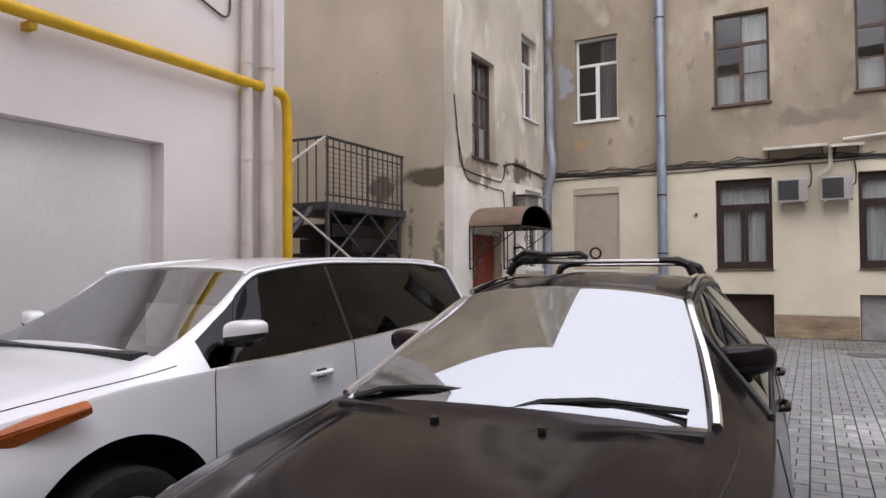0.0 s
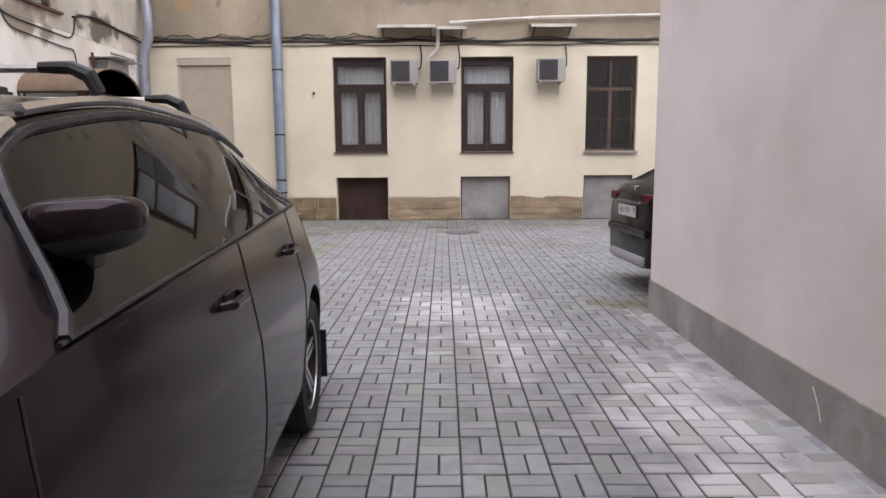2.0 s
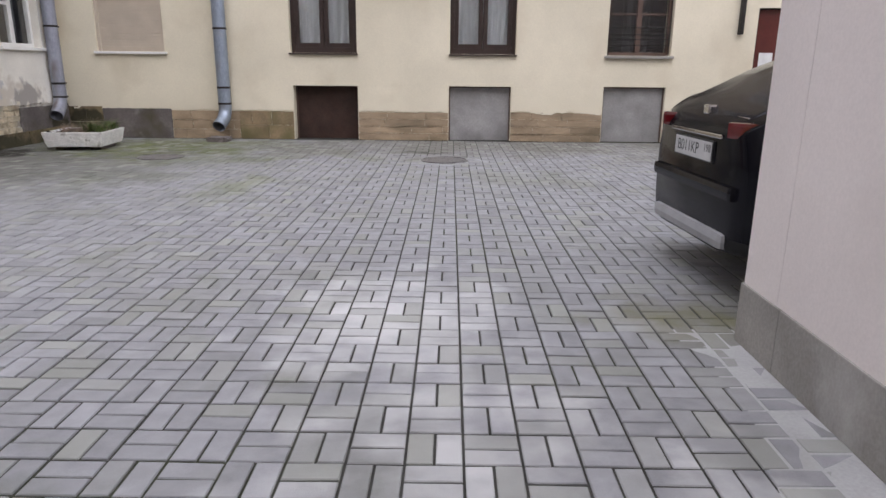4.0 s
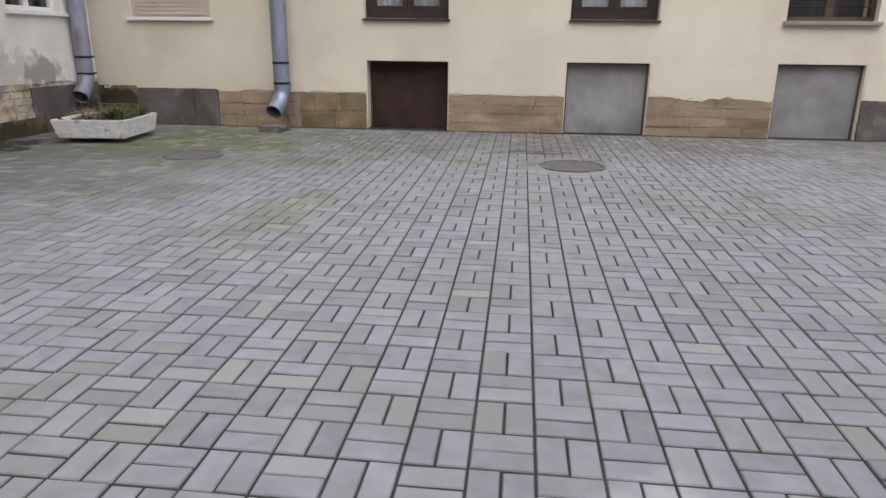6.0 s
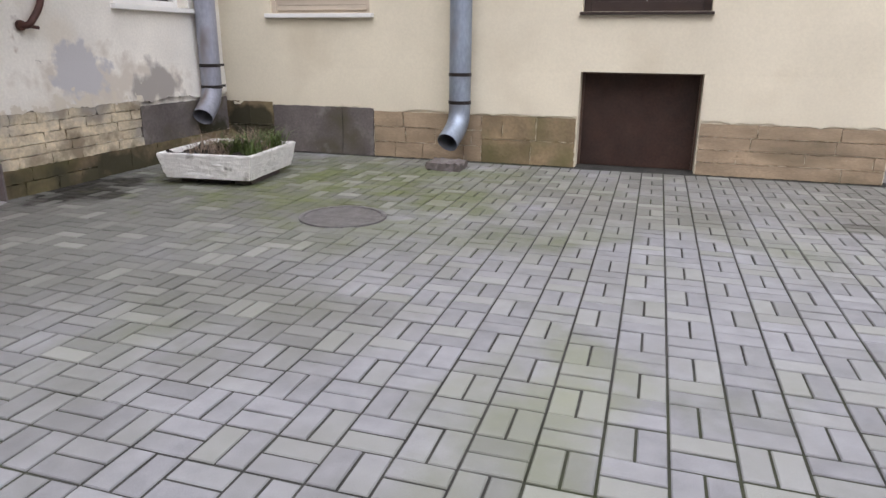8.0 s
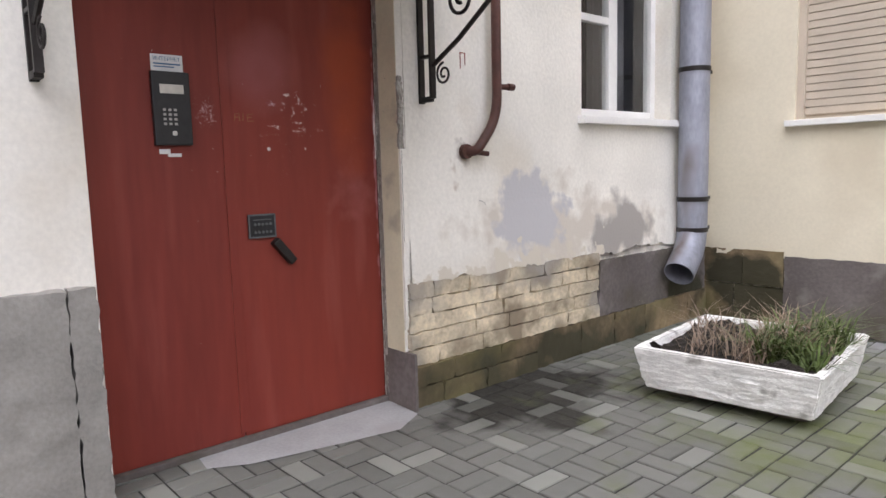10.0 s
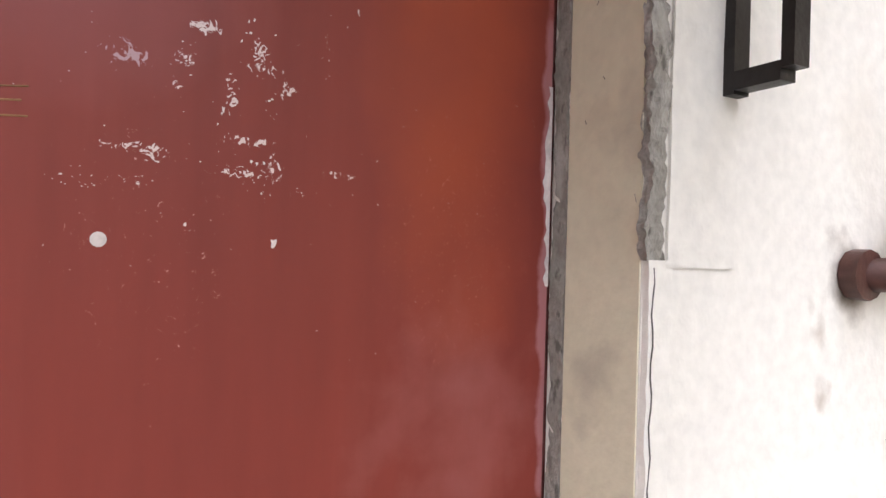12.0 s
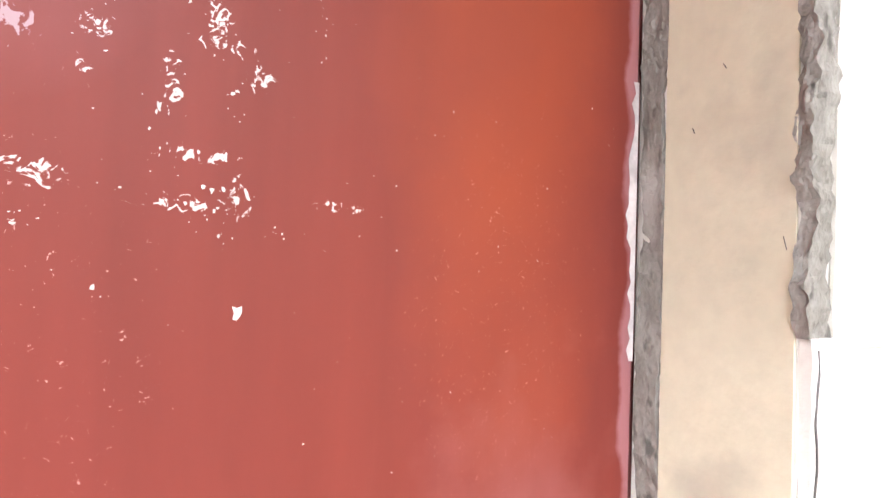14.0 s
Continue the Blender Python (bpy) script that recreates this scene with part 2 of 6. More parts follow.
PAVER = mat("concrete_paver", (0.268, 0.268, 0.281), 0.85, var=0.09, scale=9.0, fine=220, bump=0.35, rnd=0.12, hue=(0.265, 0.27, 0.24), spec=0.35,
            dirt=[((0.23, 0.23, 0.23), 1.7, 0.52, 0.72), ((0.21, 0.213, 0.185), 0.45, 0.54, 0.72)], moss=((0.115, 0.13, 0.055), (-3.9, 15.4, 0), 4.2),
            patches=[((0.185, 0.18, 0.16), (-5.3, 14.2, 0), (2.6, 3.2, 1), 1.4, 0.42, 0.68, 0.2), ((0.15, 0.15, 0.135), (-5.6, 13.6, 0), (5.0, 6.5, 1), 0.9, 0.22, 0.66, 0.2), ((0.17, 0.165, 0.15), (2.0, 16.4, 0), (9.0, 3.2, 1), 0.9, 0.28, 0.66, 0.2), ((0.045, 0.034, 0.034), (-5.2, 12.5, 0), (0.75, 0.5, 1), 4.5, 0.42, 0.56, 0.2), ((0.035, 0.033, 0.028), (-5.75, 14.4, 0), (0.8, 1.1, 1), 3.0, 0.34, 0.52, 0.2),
                     ((0.10, 0.095, 0.085), (0.35, 15.05, 0), (1.1, 0.42, 1), 2.0, 0.44, 0.60, 0.22), ((0.22, 0.23, 0.175), (-1.45, 12.1, 0), (0.5, 1.2, 1), 2.0, 0.5, 0.72, 0.16),
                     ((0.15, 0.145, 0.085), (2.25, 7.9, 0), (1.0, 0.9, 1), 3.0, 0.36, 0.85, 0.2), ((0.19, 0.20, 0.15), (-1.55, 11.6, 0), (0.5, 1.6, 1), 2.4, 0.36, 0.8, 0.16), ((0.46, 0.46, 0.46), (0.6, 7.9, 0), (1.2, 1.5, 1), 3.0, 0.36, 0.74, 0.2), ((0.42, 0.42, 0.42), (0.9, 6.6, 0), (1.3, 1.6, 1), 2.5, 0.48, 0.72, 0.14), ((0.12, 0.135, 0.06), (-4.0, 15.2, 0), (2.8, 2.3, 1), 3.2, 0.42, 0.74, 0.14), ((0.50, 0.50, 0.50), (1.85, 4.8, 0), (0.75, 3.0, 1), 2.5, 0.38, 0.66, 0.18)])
SAND = mat("joint_sand", (0.042, 0.041, 0.036), 0.95, var=0.3, scale=5.0, fine=150, bump=0.5,
           dirt=[((0.036, 0.042, 0.018), 0.6, 0.50, 0.66)])
def worn(y, z, ry, rz, ns=85, lo=0.57, hi=0.61, push=0.06, col=(0.66, 0.55, 0.53)):
    """A place on the red door where the paint has flaked off to the primer."""
    return (col, (-6.275, y, z), (0.2, ry * 1.25, rz * 1.25), ns, lo, hi, (push, -0.35))


RED = mat("red_painted_steel", (0.205, 0.040, 0.031), 0.42, spec=0.25, var=0.12, scale=1.8, fine=25, bump=0.05,
          dirt=[((0.25, 0.045, 0.028), 0.9, 0.46, 0.7), ((0.27, 0.070, 0.058), 7.0, 0.55, 0.85)], axes=(1, 1, 0.12),
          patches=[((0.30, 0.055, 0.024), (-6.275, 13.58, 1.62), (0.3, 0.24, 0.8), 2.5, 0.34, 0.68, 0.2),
                   # purplish sky glare at the upper left, put into the paint colour
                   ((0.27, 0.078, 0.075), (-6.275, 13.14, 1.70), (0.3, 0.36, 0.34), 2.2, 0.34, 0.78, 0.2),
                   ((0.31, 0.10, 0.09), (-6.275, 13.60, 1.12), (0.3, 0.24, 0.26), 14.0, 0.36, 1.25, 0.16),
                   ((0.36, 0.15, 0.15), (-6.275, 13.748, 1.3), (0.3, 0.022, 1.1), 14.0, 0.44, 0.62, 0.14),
                   worn(12.86, 1.50, 0.10, 0.13, 60, 0.56, 0.72, 0.06, (0.42, 0.26, 0.26)),
                   worn(13.58, 1.35, 0.3, 0.6, 260, 0.70, 0.72, 0.02, (0.52, 0.22, 0.17)), worn(13.20, 1.35, 0.3, 0.5, 200, 0.72, 0.73, 0.02, (0.55, 0.30, 0.27)),
                   worn(13.349, 1.540, 0.025, 0.024), worn(13.282, 1.529, 0.015, 0.060, 95, 0.59, 0.62),
                   worn(13.307, 1.473, 0.068, 0.014, 110, 0.59, 0.62), worn(13.335, 1.443, 0.022, 0.034),
                   worn(13.295, 1.435, 0.064, 0.016, 120, 0.60, 0.63), worn(13.179, 1.454, 0.060, 0.011, 120),
                   worn(13.199, 1.448, 0.025, 0.021), worn(13.223, 1.530, 0.017, 0.016), worn(13.319, 1.563, 0.047, 0.021, 90, 0.59, 0.63),
                   worn(13.226, 1.560, 0.034, 0.014, 130), worn(13.417, 1.441, 0.043, 0.010, 120, 0.59, 0.62), worn(13.171, 1.555, 0.043, 0.024, 90, 0.52, 0.58, 0.06, (0.45, 0.30, 0.32)),
                   worn(13.251, 1.601, 0.030, 0.013, 90, 0.48, 0.52), worn(13.315, 1.582, 0.017, 0.028, 150, 0.55, 0.58)])
RED_DK = mat("dark_red_paint", (0.10, 0.018, 0.014), 0.45, var=0.15, scale=3, fine=30, bump=0.06)
CHIP = mat("chipped_primer", (0.66, 0.59, 0.56), 0.8, var=0.12, scale=30, fine=120, bump=0.2)
OCHRE = mat("ochre_scratch", (0.30, 0.16, 0.07), 0.8, var=0.2, scale=40, fine=120, bump=0.1)
WOOD_DK = mat("dark_brown_frame", (0.030, 0.017, 0.014), 0.45, var=0.15, scale=5, fine=60, bump=0.06)
WOOD_OLD = mat("aged_brown_frame", (0.10, 0.062, 0.048), 0.6, var=0.2, scale=6, fine=60, bump=0.12)
PVC = mat("white_pvc", (0.78, 0.77, 0.75), 0.4, var=0.04, scale=5, fine=60, bump=0.02)
TIN = mat("painted_sheet_metal", (0.55, 0.52, 0.47), 0.5, 0.0, var=0.12, scale=4, fine=50, bump=0.05)
TIN_DK = mat("brown_sheet_metal", (0.12, 0.075, 0.055), 0.5, 0.2, var=0.2, scale=4, fine=50, bump=0.08)
ZINC = mat("galvanised_pipe", (0.30, 0.345, 0.42), 0.45, 0.55, var=0.14, scale=5, fine=40, bump=0.06,
           dirt=[((0.22, 0.20, 0.19), 2.5, 0.58, 0.7)], axes=(1, 1, 0.4))
GREYPIPE = mat("lilac_grey_painted_pipe", (0.30, 0.31, 0.365), 0.5, 0.3, var=0.14, scale=5, fine=40, bump=0.06,
               dirt=[((0.15, 0.12, 0.11), 2.5, 0.58, 0.7)], axes=(1, 1, 0.4))
YELLOW = mat("yellow_gas_paint", (0.66, 0.40, 0.012), 0.45, var=0.1, scale=6, fine=60, bump=0.05)
WHITEPIPE = mat("white_painted_pipe", (0.62, 0.56, 0.52), 0.5, var=0.06, scale=4, fine=50, bump=0.05)
BROWNPIPE = mat("oxide_red_pipe", (0.085, 0.032, 0.024), 0.5, var=0.2, scale=8, fine=60, bump=0.15)
IRON = mat("black_wrought_iron", (0.022, 0.018, 0.017), 0.5, 0.3, var=0.25, scale=8, fine=80, bump=0.12)
RAILGREY = mat("old_grey_ironwork", (0.075, 0.07, 0.075), 0.6, 0.3, var=0.25, scale=8, fine=80, bump=0.12)
CABLE = mat("black_cable", (0.03, 0.026, 0.025), 0.6, var=0.2, scale=8, fine=60, bump=0.05)
ACWHITE = mat("air_conditioner_casing", (0.38, 0.36, 0.345), 0.5, var=0.07, scale=5, fine=50, bump=0.03)
ACDARK = mat("air_conditioner_grille", (0.05, 0.05, 0.055), 0.5, var=0.15, scale=9, fine=60, bump=0.05)
GLASS = mat("window_glass", (0.93, 0.95, 0.95), 0.02, var=0, bump=0, trans=1.0)
CURTAIN = mat("net_curtain", (0.86, 0.87, 0.90), 0.95, var=0.08, scale=5, fine=40, bump=0.1, axes=(4, 4, 0.3))
# near-black base colour stands in for the lack of light indoors
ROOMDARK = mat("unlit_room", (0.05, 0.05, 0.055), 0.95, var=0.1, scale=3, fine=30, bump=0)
BOARD = mat("grey_boarding", (0.30, 0.29, 0.29), 0.85, var=0.14, scale=2.2, fine=40, bump=0.15, dirt=[((0.19, 0.18, 0.18), 1.8, 0.5, 0.7)])
RUSTBOARD = mat("rusty_dark_sheet", (0.045, 0.022, 0.016), 0.7, var=0.3, scale=3, fine=40, bump=0.15)
SLATS = mat("beige_roller_slat", (0.50, 0.43, 0.35), 0.6, var=0.05, scale=4, fine=60, bump=0.03)
PLANTER = mat("whitewashed_concrete", (0.84, 0.83, 0.81), 0.9, var=0.1, scale=9, fine=80, bump=0.5, dirt=[((0.40, 0.39, 0.37), 9, 0.58, 0.72)])
SOIL = mat("dark_soil", (0.025, 0.020, 0.016), 0.95, var=0.3, scale=20, fine=120, bump=0.8)
GRASS = mat("green_shoots", (0.085, 0.12, 0.03), 0.7, var=0.25, scale=9, fine=60, bump=0, rnd=0.3)
STRAW = mat("dry_stalks", (0.28, 0.21, 0.16), 0.85, var=0.25, scale=9, fine=60, bump=0, rnd=0.25)
CASTIRON = mat("rusty_cast_iron", (0.165, 0.157, 0.16), 0.5, 0.3, var=0.15, scale=9, fine=80, bump=0.3)
BLACKPL = mat("black_plastic", (0.018, 0.018, 0.02), 0.45, var=0.15, scale=20, fine=200, bump=0.05)
STEEL = mat("brushed_steel", (0.6, 0.6, 0.6), 0.3, 0.9, var=0.06, scale=10, fine=90, bump=0.02)
PLATEGREY = mat("worn_grey_plastic", (0.11, 0.115, 0.12), 0.5, var=0.2, scale=30, fine=120, bump=0.05)
PAPER = mat("white_paper", (0.72, 0.72, 0.72), 0.9, var=0.06, scale=12, fine=90, bump=0.05)
INK = mat("blue_ink", (0.08, 0.16, 0.28), 0.8, var=0.1, scale=30, fine=90, bump=0)
BROWNCANOPY = mat("brown_canopy_sheet", (0.20, 0.14, 0.10), 0.6, 0.2, var=0.15, scale=3, fine=50, bump=0.1)


# ---------------------------------------------------------------- mesh helpers
def smooth_by_angle(me, deg=35):
    me.polygons.foreach_set("use_smooth", [True] * len(me.polygons))
    me.set_sharp_from_angle(angle=radians(deg))


def part(name, bm, material, parent=None, label="", smooth=False):
    me = bpy.data.meshes.new(name)
    bm.normal_update()
    bm.to_mesh(me)
    bm.free()
    me.materials.append(material)
    if smooth:
        smooth_by_angle(me)
    ob = new(name, me)
    if parent is not None:
        ob.parent = parent
    if label:
        ob["label"] = label
    return ob


def thing(name, at, label, category, group="", kind="", rz=0.0):
    e = new(name)
    e.empty_display_size = 0.1
    e.matrix_world = pose(*at, 0, 0, rz)
    return tagged(e, label, category, group, kind)


def box(bm, x0, x1, y0, y1, z0, z1, bevel=0.0, m=None):
    r = bmesh.ops.create_cube(bm, size=1.0)
    vs = r["verts"]
    for v in vs:
        v.co = Vector(((x0 + x1) / 2 + v.co.x * (x1 - x0), (y0 + y1) / 2 + v.co.y * (y1 - y0), (z0 + z1) / 2 + v.co.z * (z1 - z0)))
    if bevel > 0:
        es = list({e for v in vs for e in v.link_edges})
        g = bmesh.ops.bevel(bm, geom=es, offset=bevel, segments=2, profile=0.7, affect="EDGES")
        vs = list({v for f in g["faces"] for v in f.verts} | {v for v in vs if v.is_valid})
    if m is not None:
        bmesh.ops.transform(bm, matrix=m, verts=vs)
    return vs


def boxes(*specs, bevel=0.0):
    bm = bmesh.new()
    for s in specs:
        box(bm, *s, bevel=bevel)
    return bm


def tube(points, r, seg=10, closed=False):
    """A round tube along a run of points."""
    bm = bmesh.new()
    pts = [Vector(p) for p in points]
    rings = []
    pts = pts[:1] + [b for a, b in zip(pts, pts[1:]) if (b - a).length > 1e-6] if not isinstance(r, (list, tuple)) else pts
    side = None
    for i, p in enumerate(pts):
        d = (pts[min(i + 1, len(pts) - 1)] - pts[max(i - 1, 0)]).normalized()
        if side is None:
            side = d.cross(Vector((0, 0, 1)))
            if side.length < 0.05:
                side = d.cross(Vector((1, 0, 0)))
        side = side - d * side.dot(d)
        side.normalize()
        nrm = side.cross(d)
        rr = r[i] if isinstance(r, (list, tuple)) else r
        rings.append([bm.verts.new(p + (side * math.cos(a) + nrm * math.sin(a)) * rr) for a in (2 * math.pi * k / seg for k in range(seg))])
    for a, c in zip(rings, rings[1:]):
        for k in range(seg):
            bm.faces.new((a[k], a[(k + 1) % seg], c[(k + 1) % seg], c[k]))
    bm.faces.new(rings[0][::-1])
    bm.faces.new(rings[-1])
    bmesh.ops.recalc_face_normals(bm, faces=bm.faces)
    return bm


def bend(points, radius=0.1, steps=5):
    """Rounds the corners of a run of points."""
    pts = [Vector(p) for p in points]
    out = [pts[0]]
    for a, b, c in zip(pts, pts[1:], pts[2:]):
        d1, d2 = (a - b), (c - b)
        r = min(radius, d1.length / 2, d2.length / 2)
        p0, p1 = b + d1.normalized() * r, b + d2.normalized() * r
        for k in range(steps + 1):
            t = k / steps
            out.append((1 - t) ** 2 * p0 + 2 * t * (1 - t) * b + t * t * p1)
    return out + [pts[-1]]


def merge(*bms):
    out = bmesh.new()
    for b in bms:
        tmp = bpy.data.meshes.new("tmp")
        b.to_mesh(tmp)
        b.free()
        out.from_mesh(tmp)
        bpy.data.meshes.remove(tmp)
    return out


def wall_mesh(u0, u1, z0, z1, depth, holes, place):
    """A wall sheet with real openings: u along the wall, place(u, d, z) gives the point, d runs from the face inwards."""
    us = sorted({u0, u1, *[v for h in holes for v in h[:2] if u0 < v < u1]})
    zs = sorted({z0, z1, *[v for h in holes for v in h[2:4] if z0 < v < z1]})

    def solid(i, j):
        if not (0 <= i < len(us) - 1 and 0 <= j < len(zs) - 1):
            return False
        u, z = (us[i] + us[i + 1]) / 2, (zs[j] + zs[j + 1]) / 2
        return not any(h[0] < u < h[1] and h[2] < z < h[3] for h in holes)

    bm = bmesh.new()
    cache = {}

    def v(u, d, z):
        k = (round(u, 4), d, round(z, 4))
        if k not in cache:
            cache[k] = bm.verts.new(place(u, d, z))
        return cache[k]

    for i in range(len(us) - 1):
        for j in range(len(zs) - 1):
            if not solid(i, j):
                continue
            a, b, c, d = us[i], us[i + 1], zs[j], zs[j + 1]
            bm.faces.new((v(a, 0, c), v(b, 0, c), v(b, 0, d), v(a, 0, d)))
            bm.faces.new((v(a, depth, d), v(b, depth, d), v(b, depth, c), v(a, depth, c)))
            for di, dj, p, q in ((-1, 0, (a, d), (a, c)), (1, 0, (b, c), (b, d)), (0, -1, (a, c), (b, c)), (0, 1, (b, d), (a, d))):
                if not solid(i + di, j + dj):
                    bm.faces.new((v(p[0], 0, p[1]), v(q[0], 0, q[1]), v(q[0], depth, q[1]), v(p[0], depth, p[1]))[::-1])
    bmesh.ops.recalc_face_normals(bm, faces=bm.faces)
    return bm


def rough_block(x0, x1, y0, y1, z0, z1, step=0.012, amp=0.006, seed=0.0):
    """A ragged block of mortar: a fine box pushed about by noise."""
    bm = bmesh.new()
    nx, ny, nz = (max(1, int(round((b - a) / step))) for a, b in ((x0, x1), (y0, y1), (z0, z1)))
    cache = {}

    def v(i, j, k):
        key = (i, j, k)
        if key not in cache:
            p = Vector((x0 + (x1 - x0) * i / nx, y0 + (y1 - y0) * j / ny, z0 + (z1 - z0) * k / nz))
            q = p * 22 + Vector((seed, 0, 0))
            p += Vector((noise.noise(q), noise.noise(q + Vector((9, 3, 1))), noise.noise(q + Vector((1, 7, 5))))) * amp
            q = p * 90
            p += Vector((noise.noise(q), noise.noise(q + Vector((9, 3, 1))), 0)) * amp * 0.6
            cache[key] = bm.verts.new(p)
        return cache[key]

    for i in range(nx):
        for j in range(ny):
            for k, fl_ in ((0, 1), (nz, 0)):
                q = (v(i, j, k), v(i + 1, j, k), v(i + 1, j + 1, k), v(i, j + 1, k))
                bm.faces.new(q[::-1] if fl_ else q)
    for i in range(nx):
        for k in range(nz):
            for j in (0, ny):
                bm.faces.new((v(i, j, k), v(i + 1, j, k), v(i + 1, j, k + 1), v(i, j, k + 1)))
    for j in range(ny):
        for k in range(nz):
            for i in (0, nx):
                bm.faces.new((v(i, j, k), v(i, j + 1, k), v(i, j + 1, k + 1), v(i, j, k + 1)))
    bmesh.ops.recalc_face_normals(bm, faces=bm.faces)
    return bm


# ---------------------------------------------------------------- the plan
FY = 16.88          # face of the end facade
LX = -6.09          # face of the wall with the entrance
RX = 2.35           # face of the smooth wall
GX = -5.2           # face of the garage building
MANHOLES = [(-3.32, 14.2, 0.30), (0.82, 14.21, 0.33)]
BY = 11.5           # corner where the entrance wall ends


def on_facade(u, d, z):
    return (u, FY + d, z)


def on_entrance(u, d, z):
    return (LX - d, u, z)


# window rows of the facade: x0, x1
COLS = [(-5.42, -4.22), (-1.97, -0.78), (0.88, 2.05), (3.67, 4.80), (6.5, 7.65)]
LOW = (1.53, 3.61)
UP = (5.35, 7.50)
DOOR2 = (6.27, 7.35, 0.0, 2.35)

holes_low = [(a, b, *LOW) for a, b in COLS[:4]] + [(-1.946, -0.78, 0, 0.96), (0.87, 1.99, 0, 0.97), (3.655, 4.765, 0, 0.985), DOOR2]
holes_up = [(a, b, *UP) for a, b in COLS]
wall_n = part("wall_north", wall_mesh(-6.5, 9.5, 0.0, 3.93, 0.45, holes_low, on_facade), CREAM)
tagged(wall_n, "smooth cream painted plaster wall of the end facade", "wall", kind="structure")
wall_nu = part("wall_north_upper", wall_mesh(-6.5, 9.5, 3.935, 15.0, 0.45, holes_up, on_facade), DIRTY)
tagged(wall_nu, "stained weathered beige plaster of the upper storeys", "wall", kind="structure")

DOOR1 = (12.33, 13.76, 0.0, 2.32)
holes_left = [DOOR1, (15.25, 16.33, 1.56, 3.5)]
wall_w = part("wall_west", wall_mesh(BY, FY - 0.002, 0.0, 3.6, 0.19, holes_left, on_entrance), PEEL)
tagged(wall_w, "peeling pale cream plaster wall around the entrance", "wall", kind="structure")
wall_wu = part("wall_west_upper", wall_mesh(BY, FY - 0.002, 3.604, 15.0, 0.19, [(12.36, 13.5, 3.9, 6.08), (15.1, 16.1, 5.27, 7.3)], on_entrance), PEEL_UP)
tagged(wall_wu, "weathered upper plaster of the entrance wall", "wall", kind="structure")
wall_b = part("wall_stair", wall_mesh(-12.5, LX - 0.195, 0.0, 15.0, 0.3, [], lambda u, d, z: (u, BY + d, z)), STAIRWALL)
tagged(wall_b, "blank weathered beige wall behind the outside stair", "wall", kind="structure")
wall_g = part("wall_garage", wall_mesh(-7.0, 5.78, 0.0, 13.0, 0.4, [(0.6, 4.18, 0.0, 2.79)], lambda u, d, z: (GX - d, u, z)), WHITEWALL)
tagged(wall_g, "off-white plaster wall of the garage building", "wall", kind="structure")
wall_g2 = part("wall_garage_end", boxes((-12.5, GX - 0.405, 5.4, 5.78, 0, 13.0)), WHITEWALL)
tagged(wall_g2, "plain end wall of the garage building", "wall", kind="structure")
wall_r = part("wall_east", boxes((RX, 9.5, 7.25, 7.585, 0.30, 7.8), (RX, RX + 0.35, -7.0, 7.247, 0.30, 7.8)), ROSE)
tagged(wall_r, "smooth rose-grey plaster wall", "wall", kind="structure")
plinth_r = part("plinth_east", boxes((RX - 0.012, 9.5, 7.2, 7.597, 0, 0.30), (RX - 0.012, RX + 0.35, -7.0, 7.197, 0, 0.30), bevel=0.006), CONCRETE)
tagged(plinth_r, "low grey concrete plinth with a scratch", "plinth", kind="structure")
# these three walls stay out of view; their heights tune the yard's light
wall_s = part("wall_south", boxes((-12.5, 9.5, -7.4, -7.0, 0, 13.0)), DIRTY)
tagged(wall_s, "unseen plain plaster wall added to close the yard and shape its light", "wall", kind="structure")
wall_e = part("wall_far_east", boxes((9.5, 9.9, 7.59, FY + 0.45, 0, 5.0)), CREAM_PALE)
tagged(wall_e, "unseen plain plaster wall added to close the yard and shape its light", "wall", kind="structure")
wall_v = part("wall_far_west", boxes((-12.9, -12.5, -7.4, BY + 0.3, 0, 7.0)), DIRTY)
tagged(wall_v, "unseen plain plaster wall added to close the yard and shape its light", "wall", kind="structure")
ground = part("ground", boxes((-60, 60, -60, 60, -0.4, -0.0065)), SAND)
tagged(ground, "dark sandy bed between the paving blocks", "ground", kind="structure")


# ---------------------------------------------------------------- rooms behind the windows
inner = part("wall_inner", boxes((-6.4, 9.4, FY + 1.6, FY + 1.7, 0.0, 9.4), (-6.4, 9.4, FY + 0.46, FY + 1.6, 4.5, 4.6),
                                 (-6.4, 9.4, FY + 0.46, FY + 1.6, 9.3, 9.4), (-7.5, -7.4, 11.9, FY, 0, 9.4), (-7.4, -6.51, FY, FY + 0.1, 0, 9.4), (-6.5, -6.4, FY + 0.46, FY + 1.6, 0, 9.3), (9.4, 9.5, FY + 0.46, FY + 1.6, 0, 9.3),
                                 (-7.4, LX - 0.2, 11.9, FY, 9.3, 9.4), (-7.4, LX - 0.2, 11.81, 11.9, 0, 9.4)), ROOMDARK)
tagged(inner, "dim plain room walls behind the windows", "wall", kind="structure")


# ---------------------------------------------------------------- windows
def sheet_curtain(x0, x1, z0, z1, y, waves=9, amp=0.012):
    bm = bmesh.new()
    k = max(8, int((x1 - x0) * 40))
    cols = []
    for i in range(k + 1):
        t = i / k
        yy = y + amp * math.sin(t * waves * 6.28) + 0.006 * math.sin(t * 37)
        cols.append([bm.verts.new((x0 + (x1 - x0) * t, yy, z)) for z in (z0, z1)])
    for a, b in zip(cols, cols[1:]):
        bm.faces.new((a[0], b[0], b[1], a[1]))
    bmesh.ops.solidify(bm, geom=bm.faces[:], thickness=0.003)
    return bm


WIN_NO = [0]


